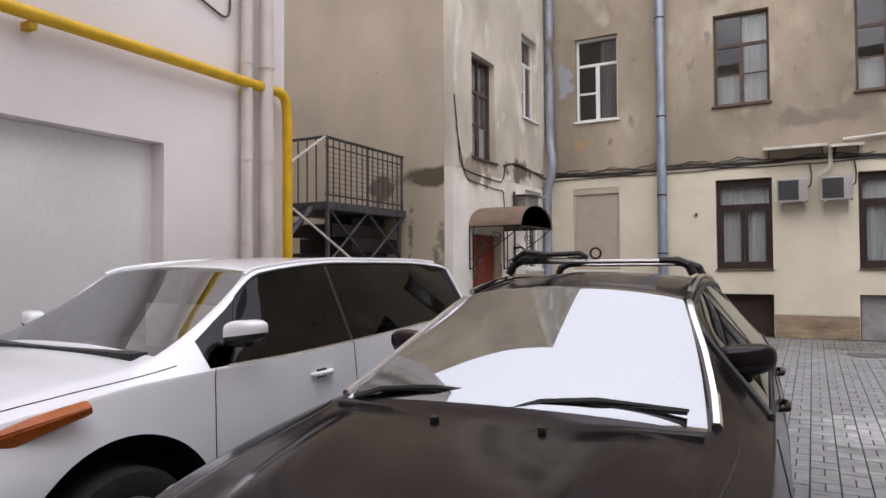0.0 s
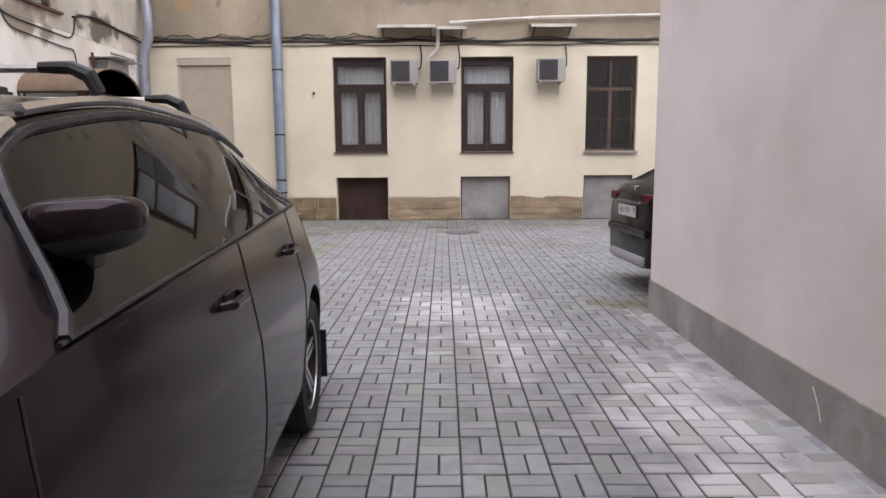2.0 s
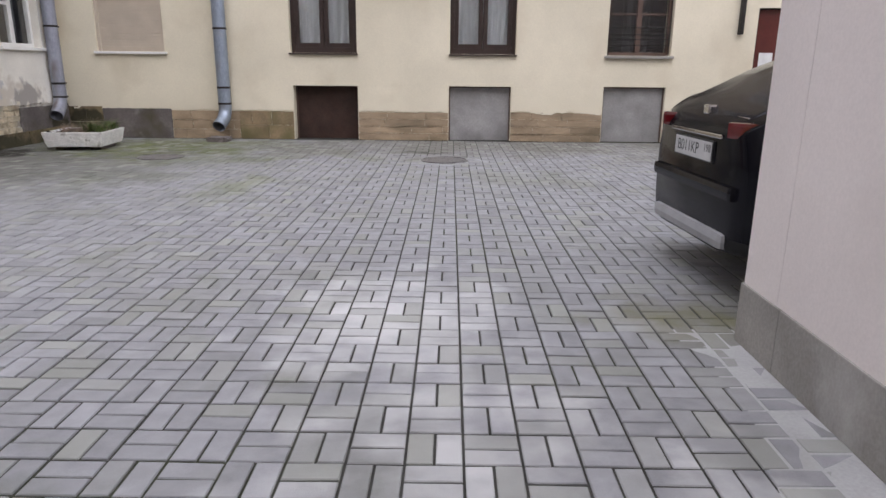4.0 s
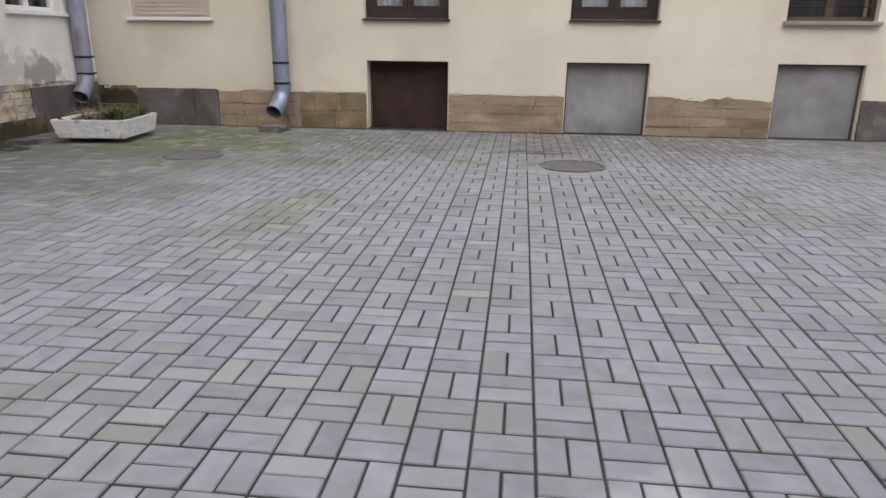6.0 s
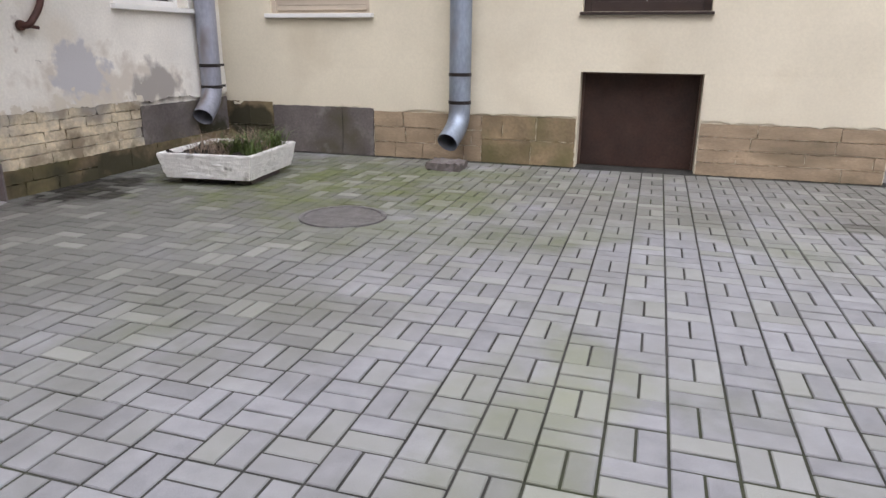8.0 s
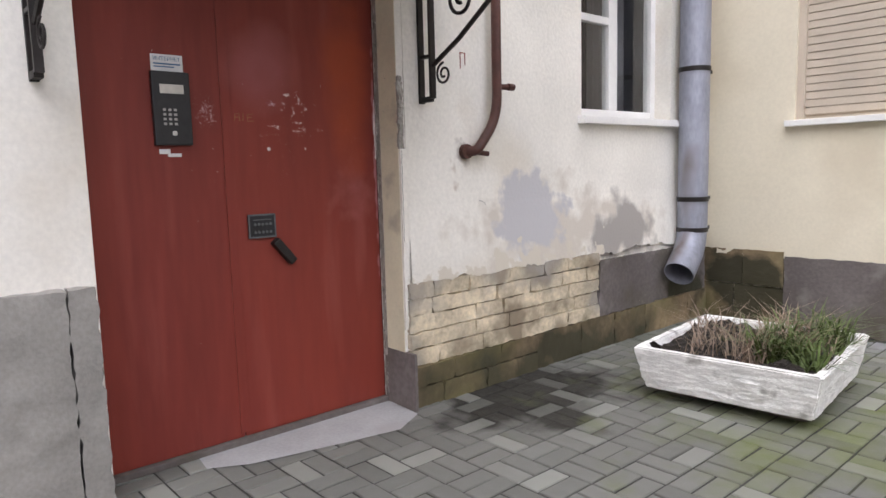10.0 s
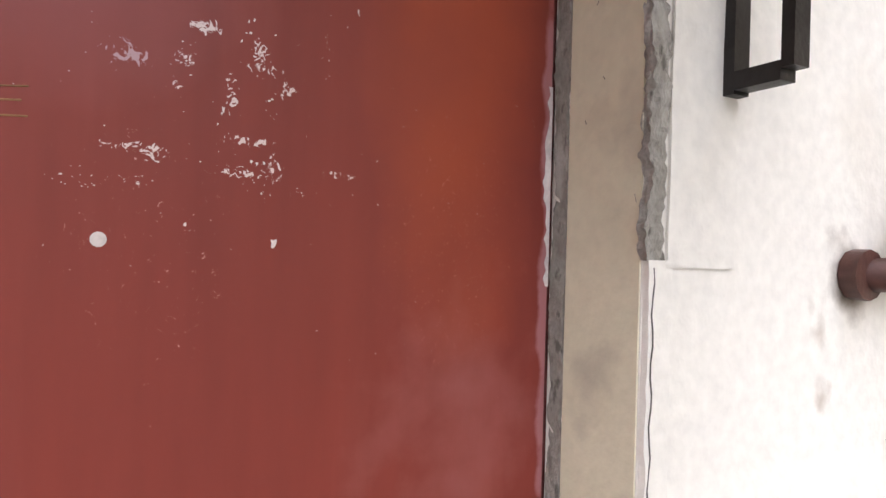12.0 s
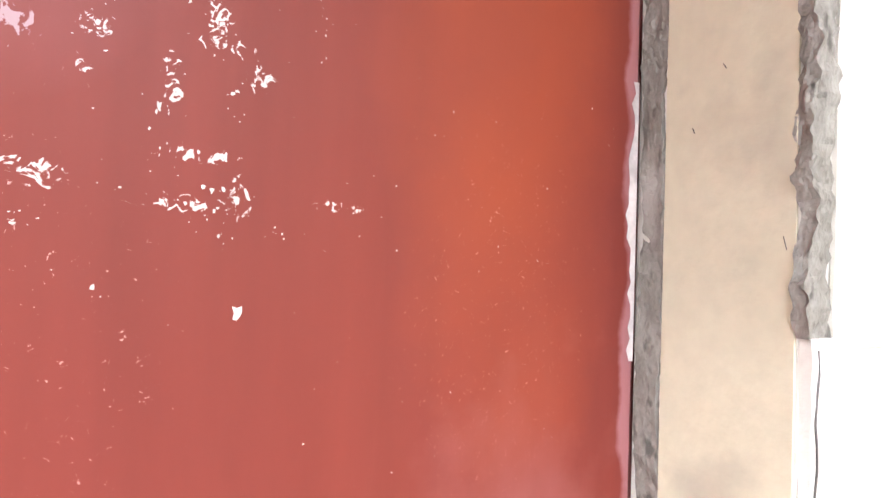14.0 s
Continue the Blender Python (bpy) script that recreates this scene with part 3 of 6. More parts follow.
def window(at, rz, w, h, style, label, open_sash=False):
    """A window in its opening: local x along the wall, local -y outwards, z up from the opening's foot."""
    WIN_NO[0] += 1
    e = thing("window_%d" % WIN_NO[0], at, label, "window", kind="structure", rz=rz)
    d = 0.13
    if style == "low":
        M, f = WOOD_DK, 0.075
        tr = h * 0.70
        # top rail made extra deep: shade under the lintel built into the frame
        fr = boxes((0, f, d, d + 0.09, 0, h), (w - f, w, d, d + 0.09, 0, h), (f, w - f, d, d + 0.09, 0, f * 1.3),
                   (f, w - f, d, d + 0.09, h - 0.17, h), (f, w - f, d + 0.002, d + 0.088, tr - 0.05, tr + 0.05), bevel=0.006)
        part("window_frame", fr, M, e)
        for a, b in ((f, w / 2 - 0.005), (w / 2 + 0.005, w - f)):
            s = 0.075
            sash = part("sash", boxes((a, a + s, d + 0.01, d + 0.07, f * 1.3, tr - 0.05), (b - s, b, d + 0.01, d + 0.07, f * 1.3, tr - 0.05),
                                      (a + s, b - s, d + 0.012, d + 0.068, f * 1.3, f * 1.3 + s), (a + s, b - s, d + 0.012, d + 0.068, tr - 0.05 - s, tr - 0.05), bevel=0.005), M, e)
            part("pane", boxes((a + s - 0.005, b - s + 0.005, d + 0.035, d + 0.041, f * 1.3 + s - 0.005, tr - 0.05 - s + 0.005)), GLASS, sash).visible_shadow = False
        part("pane", boxes((f - 0.004, w - f + 0.004, d + 0.04, d + 0.046, tr + 0.046, h - 0.166)), GLASS, e).visible_shadow = False
        part("curtain", sheet_curtain(0.03, w - 0.03, 0.05, h - 0.05, d + 0.16), CURTAIN, e, "white net curtain")
        part("window_sill", boxes((-0.02, w + 0.02, -0.05, d, -0.03, -0.004), bevel=0.004), WOOD_DK, e)
    elif style in ("old", "grille"):
        M, f = WOOD_OLD, 0.06
        rows = [0.06, h * 0.34, h * 0.66, h - 0.06]
        bars = [(0, f, d, d + 0.08, 0, h), (w - f, w, d, d + 0.08, 0, h), (f, w - f, d, d + 0.08, 0, f), (f, w - f, d, d + 0.08, h - f, h),
                (f, w - f, d + 0.003, d + 0.077, rows[2] - 0.035, rows[2] + 0.035), (w / 2 - 0.045, w / 2 + 0.045, d + 0.005, d + 0.075, f, rows[2] - 0.035),
                (w / 2 - 0.02, w / 2 + 0.02, d + 0.006, d + 0.074, rows[2] + 0.035, h - f)]
        for a, b in ((f, w / 2 - 0.045), (w / 2 + 0.045, w - f)):
            bars.append((a, b, d + 0.02, d + 0.06, rows[1] - 0.015, rows[1] + 0.015))
        part("window_frame", boxes(*bars, bevel=0.005), M, e)
        for c in (0, 1):
            for r in range(3):
                a, b = (f, w / 2 - 0.02) if c == 0 else (w / 2 + 0.02, w - f)
                part("pane", boxes((a, b, d + 0.036, d + 0.041, rows[r] - 0.005, rows[r + 1] + 0.005)), GLASS, e).visible_shadow = False
        if style == "old":
            part("curtain", sheet_curtain(0.05, w - 0.05, 0.04, h * 0.36, d + 0.13, 5), CURTAIN, e, "white half curtain")
            part("curtain", sheet_curtain(w * 0.5, w - 0.05, h * 0.36, h - 0.06, d + 0.2, 5), CURTAIN, e, "pale side curtain")
        else:
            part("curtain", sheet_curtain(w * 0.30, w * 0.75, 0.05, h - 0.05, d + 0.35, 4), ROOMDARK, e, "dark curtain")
            bm = merge(*[tube([(0.02, d - 0.06, z), (w - 0.02, d - 0.06, z)], 0.008, 6) for z in (0.18, 0.28, 0.36, 0.48, h * 0.68)],
                       *[tube([(x, d - 0.06, 0.0), (x, d - 0.06, h)], 0.008, 6) for x in (0.03, w - 0.03)])
            part("grille", bm, IRON, e, "thin iron window bars")
        part("window_sill", boxes((-0.04, w + 0.04, -0.07, d, -0.05, -0.004), bevel=0.006), TIN_DK if style == "old" else CONCRETE, e)
    elif style == "pvc":
        M, f = PVC, 0.06
        tr = h * 0.68
        fr = boxes((0, f, d, d + 0.07, 0, h), (w - f, w, d, d + 0.07, 0, h), (f, w - f, d, d + 0.07, 0, f), (f, w - f, d, d + 0.07, h - f, h),
                   (f, w - f, d + 0.002, d + 0.068, tr - 0.035, tr + 0.035), (w * 0.5 - 0.05, w * 0.5 + 0.05, d + 0.003, d + 0.067, f, tr - 0.035),
                   (f, w * 0.5 - 0.05, d + 0.004, d + 0.06, h * 0.33, h * 0.33 + 0.05), bevel=0.006)
        part("window_frame", fr, M, e)
        for a, b, c, g in ((f, w * 0.5 - 0.05, f, h * 0.33), (f, w * 0.5 - 0.05, h * 0.33 + 0.05, tr - 0.035), (w * 0.5 + 0.05, w - f, f, tr - 0.035), (f, w - f, tr + 0.035, h - f)):
            part("pane", boxes((a - 0.004, b + 0.004, d + 0.03, d + 0.036, c - 0.004, g + 0.004)), GLASS, e).visible_shadow = False
        part("curtain", sheet_curtain(w * 0.52, w - 0.05, 0.05, h - 0.05, d + 0.25, 6), BOARD, e, "dull grey curtain")
        part("window_sill", boxes((-0.04, w + 0.04, -0.06, d, -0.055, -0.006), bevel=0.006), PVC, e)
    elif style == "shutter":
        n = int(h / 0.055)
        for i in range(n):
            z = 0.03 + i * (h - 0.05) / n
            bm = bmesh.new()
            box(bm, 0.05, w - 0.05, 0.055, 0.068, z, z + (h - 0.05) / n - 0.006, bevel=0.004)
            part("slat", bm, SLATS, e)
        part("guide_rail", boxes((0, 0.05, 0.03, 0.09, 0, h), (w - 0.05, w, 0.03, 0.09, 0, h), (0.05, w - 0.05, 0.072, 0.09, 0, h), bevel=0.004), SLATS, e)
        part("window_sill", boxes((-0.05, w + 0.05, -0.06, 0.1, -0.05, -0.006), bevel=0.006), PVC, e)
    return e


low_label = "dark brown timber window with white curtains in a cream wall"
old_label = "aged brown six-pane window with pale half curtains"
for k, (a, b) in enumerate(COLS):
    if k == 0:
        window((a, FY, LOW[0]), 0, b - a, 1.92, "shutter", "closed beige roller shutter over a ground floor window")
        box_top = part("shutter_box", boxes((a, b, FY + 0.01, FY + 0.3, LOW[0] + 1.925, LOW[1]), bevel=0.004), SLATS)
        tagged(box_top, "beige roller shutter casing above the shutter", "shutter casing", kind="structure")
        window((a + 0.1, FY, UP[0]), 0, b - a - 0.1, UP[1] - UP[0], "pvc", "white plastic window with an empty room behind")
        fill = part("trim", boxes((a, a + 0.098, FY + 0.02, FY + 0.4, UP[0], UP[1])), DIRTY)
        tagged(fill, "plaster strip beside the white window", "trim", kind="structure")
    elif k == 3:
        window((a, FY, LOW[0]), 0, b - a, LOW[1] - LOW[0], "grille", "dark old window behind thin horizontal iron bars")
        window((a, FY, UP[0]), 0, b - a, UP[1] - UP[0], "old", old_label)
    elif k == 4:
        window((a, FY, UP[0]), 0, b - a, UP[1] - UP[0], "old", old_label)
    else:
        window((a, FY, LOW[0]), 0, b - a, LOW[1] - LOW[0], "low", low_label)
        window((a, FY, UP[0]), 0, b - a, UP[1] - UP[0], "old", old_label)
window((LX, 15.25, 1.56), 90, 1.08, 1.94, "pvc", "white plastic window beside the drainpipe corner")
window((LX, 12.36, 3.9), 90, 1.14, 2.18, "old", "old dark window above the entrance canopy")
window((LX, 15.1, 5.27), 90, 1.0, 2.03, "pvc", "narrow white window high on the peeling wall")

# basement openings
for k, (a, b, top, M, depth, lab) in enumerate(((-1.946, -0.78, 0.96, RUSTBOARD, 0.24, "rusty dark sheet closing a basement opening"),
                                               (0.87, 1.99, 0.97, BOARD, 0.13, "grey boarded basement opening"),
                                               (3.655, 4.765, 0.985, BOARD, 0.1, "grey boarded basement opening"))):
    e = thing("basement_hatch", (a, FY, 0), lab + " at pavement level", "basement hatch", group="basement hatches", kind="structure")
    w = b - a
    part("board", boxes((0.012, w - 0.012, depth, depth + 0.03, 0.0, top - 0.002)), M, e)
    part("edge_strip", boxes((0, 0.022, depth - 0.03, depth - 0.002, 0.0, top - 0.002), (w - 0.022, w, depth - 0.03, depth - 0.002, 0.0, top - 0.002),
                             (0.022, w - 0.022, depth - 0.03, depth - 0.002, top - 0.024, top - 0.002)), TIN_DK, e)

# socle: slabs of stone, cut at the basement openings
socle_parent = thing("socle", (0, 0, 0), "weathered sandstone and cement base course of the facade", "base course", kind="structure")
rs = random.Random(3)


def stone_run(x0, x1, z0, z1, material, courses, length, out=0.035, place=None, name="stone"):
    zh = (z1 - z0) / courses
    for c in range(courses):
        x = x0
        first = rs.uniform(0.5, 1.0)
        while x < x1 - 0.02:
            w = min(length * rs.uniform(0.75, 1.25) * first, x1 - x)
            first = 1.0
            if x1 - (x + w) < 0.08:
                w = x1 - x
            o = out + rs.uniform(-0.008, 0.008)
            za, zb = z0 + c * zh + (0.004 if c else 0.0), z0 + (c + 1) * zh - 0.003
            if place == "west":
                bm = rough_block(LX - 0.012, LX + o, x + 0.003, x + w - 0.003, za, zb, 0.03, 0.010, rs.uniform(0, 50))
            else:
                bm = rough_block(x + 0.003, x + w - 0.003, FY - o, FY + 0.012, za, zb, 0.035, 0.009, rs.uniform(0, 50))
            part(name, bm, material, socle_parent, smooth=True)
            x += w


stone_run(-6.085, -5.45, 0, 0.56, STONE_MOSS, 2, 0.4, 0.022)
stone_run(-5.45, -4.19, 0, 0.53, STONE_GREY, 1, 1.3, 0.026)
stone_run(-4.185, -2.95, 0, 0.50, STONE, 3, 0.42, 0.014)
stone_run(-2.95, -1.96, 0, 0.50, STONE_MOSS, 2, 0.45, 0.014)
stone_run(-0.77, 0.86, 0, 0.50, STONE, 4, 0.7, 0.014)
stone_run(2.0, 3.645, 0, 0.52, STONE, 4, 0.7, 0.014)
stone_run(4.775, 6.25, 0, 0.53, STONE_GREY, 1, 0.8, 0.04)
stone_run(7.4, 9.4, 0, 0.53, STONE_GREY, 1, 0.8, 0.04)
stone_run(13.775, 14.75, 0.0, 0.22, STONE_MOSS, 2, 0.34, 0.05, "west", "brick")
stone_run(13.775, 15.4, 0.22, 0.66, BRICKPEEL, 5, 0.27, 0.026, "west", "brick")
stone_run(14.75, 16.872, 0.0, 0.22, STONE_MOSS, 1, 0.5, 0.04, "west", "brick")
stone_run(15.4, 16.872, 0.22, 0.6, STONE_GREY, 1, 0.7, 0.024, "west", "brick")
stone_run(11.55, 12.32, 0.0, 0.85, CONCRETE, 1, 0.8, 0.06, "west", "brick")
jambfoot = part("trim", boxes((-6.26, LX + 0.08, 13.755, 13.772, 0, 0.3)), STONE_GREY)
tagged(jambfoot, "dark cement foot of the door jamb", "trim", kind="structure")


# ---------------------------------------------------------------- drainpipes, cables, air conditioners
def drainpipe(name, pts, r, M, label, bands):
    e = thing(name, (pts[0][0], pts[0][1], 0), label, "drainpipe")
    o = Vector((pts[0][0], pts[0][1], 0))
    run = [Vector(p) - o for p in bend(pts, 0.16, 5)]
    bm = tube(run, r, 20)
    for f in [f for f in bm.faces if len(f.verts) > 4]:
        bmesh.ops.delete(bm, geom=[f], context="FACES_ONLY") if f.calc_center_median().z < 0.7 else None
    bmesh.ops.solidify(bm, geom=bm.faces[:], thickness=-0.004)
    part("pipe", bm, M, e, smooth=True)
    for z, x, y in bands:
        bm = tube([(x - o.x, y - o.y, z), (x - o.x, y - o.y, z + 0.035)], r + 0.01, 20)
        part("band", bm, IRON, e, "dark clamp band", smooth=True)
        part("bracket", boxes((x - o.x - 0.012, x - o.x + 0.012, y - o.y + r * 0.8, y - o.y + r + 0.14, z + 0.005, z + 0.03)), IRON, e)
    return e


drainpipe("drainpipe", [(-3.15, 16.70, 15.0), (-3.15, 16.70, 0.42), (-3.20, 16.44, 0.25)], 0.108, ZINC, "blue-grey sheet metal drainpipe with an open elbow", [(z, -3.15, 16.70) for z in (0.62, 0.9, 1.9, 3.3, 5.2, 7.6)])
drainpipe("drainpipe", [(-5.95, 16.66, 15.0), (-5.95, 16.66, 4.9), (-5.82, 16.45, 4.4), (-5.82, 16.45, 4.0), (-5.96, 16.44, 3.6), (-5.96, 16.44, 0.62), (-5.92, 16.18, 0.43)], 0.105, GREYPIPE,
          "lilac-grey drainpipe in the yard corner with a bent offset", [(z, -5.96, 16.44) for z in (0.72, 0.95, 1.9)])


def sag_line(x0, x1, y, z, amp, seed, n=60):
    r = random.Random(seed)
    ph, k1, k2 = r.uniform(0, 6), r.uniform(3, 6), r.uniform(9, 15)
    return [(x0 + (x1 - x0) * i / n, y, z + amp * math.sin(ph + k1 * i / n * 6.28) + amp * 0.6 * math.sin(k2 * i / n * 6.28)) for i in range(n + 1)]


for k, (z, r, amp, x1) in enumerate(((3.86, 0.012, 0.012, 9.3), (3.93, 0.016, 0.025, 9.3), (3.975, 0.011, 0.035, 9.3), (4.02, 0.012, 0.03, 1.2), (3.955, 0.02, 0.012, 9.3), (4.06, 0.01, 0.04, -0.9))):
    c = part("cable", tube(sag_line(-5.95, x1, FY - 0.012 - r, z, amp, k), r, 6), CABLE, smooth=True)
    tagged(c, "sagging black cable strung along the facade", "cable", group="facade cables")
for k, (pts, r) in enumerate((([(LX + 0.02, 11.55, 5.0), (LX + 0.02, 11.8, 3.6), (LX + 0.02, 12.3, 3.55), (LX + 0.02, 13.9, 3.5), (LX + 0.02, 14.0, 4.0), (LX + 0.02, 16.5, 3.98)], 0.013),
                              ([(LX + 0.02, 11.62, 4.4), (LX + 0.02, 12.0, 3.4), (LX + 0.02, 13.6, 3.32), (LX + 0.02, 13.9, 3.35), (LX + 0.02, 13.98, 2.5)], 0.011),
                              ([(LX + 0.03, 13.9, 3.9), (LX + 0.03, 14.6, 4.05), (LX + 0.03, 16.6, 3.9)], 0.02))):
    c = part("cable", tube(bend(pts, 0.25, 5), r, 6), CABLE, smooth=True)
    tagged(c, "black cable looped along the peeling wall", "cable", group="entrance wall cables")
duct = part("conduit_pipe", tube(bend([(0.62, FY - 0.09, 4.32), (2.6, FY - 0.09, 4.42), (9.3, FY - 0.09, 4.52)], 0.1), 0.035, 10), TIN, smooth=True)
tagged(duct, "pale horizontal pipe running along the facade", "pipe")
drop = part("vent_pipe", tube(bend([(0.37, FY - 0.16, 4.2), (0.37, FY - 0.16, 3.75), (0.15, FY - 0.16, 3.55)], 0.08), 0.045, 10), TIN, smooth=True)
tagged(drop, "short grey vent pipe between air conditioners", "pipe")


def awning(x0, x1, z, label):
    e = thing("tin_awning", (x0, FY, z), label, "awning")
    w = x1 - x0
    bm = boxes((0, w, -0.48, -0.002, 0, 0.012))
    for v in bm.verts:
        v.co.z += 0.06 * (v.co.y + 0.48) / 0.48
    part("sheet", bm, TIN, e)
    part("lip", boxes((0, w, -0.485, -0.479, -0.05, 0.012)), TIN, e)
    for x in (0.1, w - 0.1):
        part("bracket", tube([(x, -0.44, -0.012), (x, -0.02, -0.16)], 0.012, 6), IRON, e)


awning(-0.92, 0.32, 4.2, "small bent tin awning over the air conditioners")
awning(0.36, 0.98, 4.16, "small tin awning with a vent pipe")
awning(2.36, 3.33, 4.2, "small bent tin awning above a window")


def ac_unit(x, z):
    e = thing("air_conditioner", (x, FY, z), "white outdoor air conditioner unit with a dark fan grille", "air conditioner", group="facade air conditioners")
    w, h, d0, d1 = 0.60, 0.50, -0.40, -0.10
    part("casing", boxes((0, w, d0, d1, 0, h), bevel=0.015), ACWHITE, e)
    part("grille_panel", boxes((0.03, 0.43, d0 - 0.008, d0 - 0.001, 0.035, h - 0.035), bevel=0.004), ACDARK, e)
    bm = merge(*[tube([(0.23 + rr * math.cos(a), d0 - 0.012, h / 2 + rr * math.sin(a)) for a in [6.2832 * q / 20 for q in range(21)]], 0.004, 5) for rr in (0.05, 0.1, 0.15, 0.19)])
    part("fan_guard", bm, BLACKPL, e)
    for k in range(9):
        part("louvre", boxes((0.46, 0.58, d0 - 0.006, d0 - 0.001, 0.06 + k * 0.043, 0.075 + k * 0.043)), ACWHITE, e)
    for xx in (0.08, w - 0.08):
        part("bracket", boxes((xx - 0.015, xx + 0.015, d0 - 0.02, -0.002, -0.035, -0.003), (xx - 0.015, xx + 0.015, -0.03, -0.002, -0.25, -0.035)), TIN, e)
    hose = part("hose", tube(bend([(w - 0.02, -0.2, h * 0.6), (w + 0.06, -0.15, h * 0.7), (w + 0.08, -0.04, h + 0.1), (w + 0.05, -0.02, h + 0.35)], 0.06), 0.016, 6), CABLE, e)
    return e


ac_unit(-0.67, 3.0)
ac_unit(0.17, 3.0)
ac_unit(2.53, 3.02)
camdot = part("security_camera", boxes((-2.42, -2.38, FY - 0.06, FY - 0.002, 2.8, 2.86), bevel=0.006), BLACKPL)
tagged(camdot, "tiny dark fitting on the cream wall", "fitting")

# second door on the facade
d2 = thing("door_2", (DOOR2[0], FY, 0), "dark red steel door with a white paper notice", "door", kind="structure")
part("door_leaf", boxes((0.02, 1.06, 0.08, 0.13, 0.05, 2.33), bevel=0.006), RED_DK, d2)
part("door_frame", boxes((0, 0.018, 0.02, 0.16, 0, 2.345), (1.062, 1.08, 0.02, 0.16, 0, 2.345), (0.018, 1.062, 0.02, 0.16, 2.332, 2.345), (0.018, 1.062, 0.02, 0.2, 0, 0.045)), WOOD_DK, d2)
part("notice", boxes((0.12, 0.36, 0.072, 0.077, 1.25, 1.6)), PAPER, d2, "white paper notice")
part("door_handle", boxes((0.1, 0.14, 0.03, 0.08, 1.0, 1.16), bevel=0.01), STEEL, d2)
pn = part("wall_bracket", boxes((5.93, 6.0, FY - 0.1, FY - 0.002, 1.9, 2.6), bevel=0.01), IRON)
tagged(pn, "narrow black iron fitting beside the red door", "bracket")

# ---------------------------------------------------------------- the entrance
door = thing("door_1", (LX - 0.185, DOOR1[0], 0), "red painted steel double door, scuffed and chipped", "door", kind="structure", rz=90)
W1 = DOOR1[1] - DOOR1[0]
SEAM = 12.95 - DOOR1[0]
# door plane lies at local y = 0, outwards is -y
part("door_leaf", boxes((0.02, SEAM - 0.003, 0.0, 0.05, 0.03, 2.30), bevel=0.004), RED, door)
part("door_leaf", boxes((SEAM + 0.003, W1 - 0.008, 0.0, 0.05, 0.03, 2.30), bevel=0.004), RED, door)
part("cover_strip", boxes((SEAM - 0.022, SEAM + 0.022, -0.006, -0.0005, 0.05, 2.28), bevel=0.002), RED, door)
part("door_frame", boxes((0.0, 0.018, -0.01, 0.08, 0, 2.32), (W1 - 0.0065, W1 - 0.001, 0.004, 0.08, 0, 2.3), (0.018, W1, 0, 0.08, 2.303, 2.32)), RED_DK, door)
part("threshold", boxes((0.018, W1, -0.03, 0.12, 0.0, 0.028), bevel=0.005), STONE_GREY, door)


bm = rough_block(W1 - 0.004, W1 + 0.004, -0.034, -0.003, 0.02, 2.29, 0.007, 0.005)
part("mortar_joint", bm, MORTAR, door, "crumbling grey mortar beside the leaf")
# chips of paint: thin ragged flakes
def flakes(seed, n, x0, x1, z0, z1, smin, smax, name, M, parent, y=-0.0012, stretch=1.0):
    r = random.Random(seed)
    bm = bmesh.new()
    for i in range(n):
        y -= 0.00003
        cx, cz = r.uniform(x0, x1), r.uniform(z0, z1)
        s = smin + (smax - smin) * r.random() ** 3
        k = r.randint(5, 9)
        vs = []
        for q in range(k):
            a = 6.2832 * q / k
            rr = s * (r.uniform(0.5, 1.0) if q % 2 else r.uniform(0.3, 0.75))
            vs.append(bm.verts.new((cx + rr * math.cos(a), y, cz + rr * math.sin(a) * stretch)))
        bm.faces.new(vs)
    bmesh.ops.recalc_face_normals(bm, faces=bm.faces)
    for f in bm.faces:
        if f.normal.y > 0:
            f.normal_flip()
    ob = part(name, bm, M, parent)
    return ob


def leaf_x(y):
    return y - DOOR1[0]


fl = leaf_x
for seed, n, a, b, c, d_, s0, s1 in ((6, 60, 13.35, 13.72, 1.2, 1.6, 0.0004, 0.0014), (7, 18, 13.0, 13.3, 1.28, 1.7, 0.0006, 0.0022), (8, 26, 12.5, 12.92, 0.5, 1.8, 0.0008, 0.004)):
    flakes(seed, n, fl(a), fl(b), c, d_, s0, s1, "paint_chip", CHIP, door)
flakes(21, 1, fl(13.337), fl(13.3372), 1.351, 1.352, 0.0055, 0.006, "paint_chip", CHIP, door, stretch=1.5)
part("paint_chip", tube([(fl(13.148), -0.0014, 1.351), (fl(13.148), -0.0004, 1.351)], 0.0085, 11), CHIP, door, "round pale chip")
flakes(23, 1, fl(13.235), fl(13.236), 1.37, 1.371, 0.0035, 0.004, "paint_chip", CHIP, door)
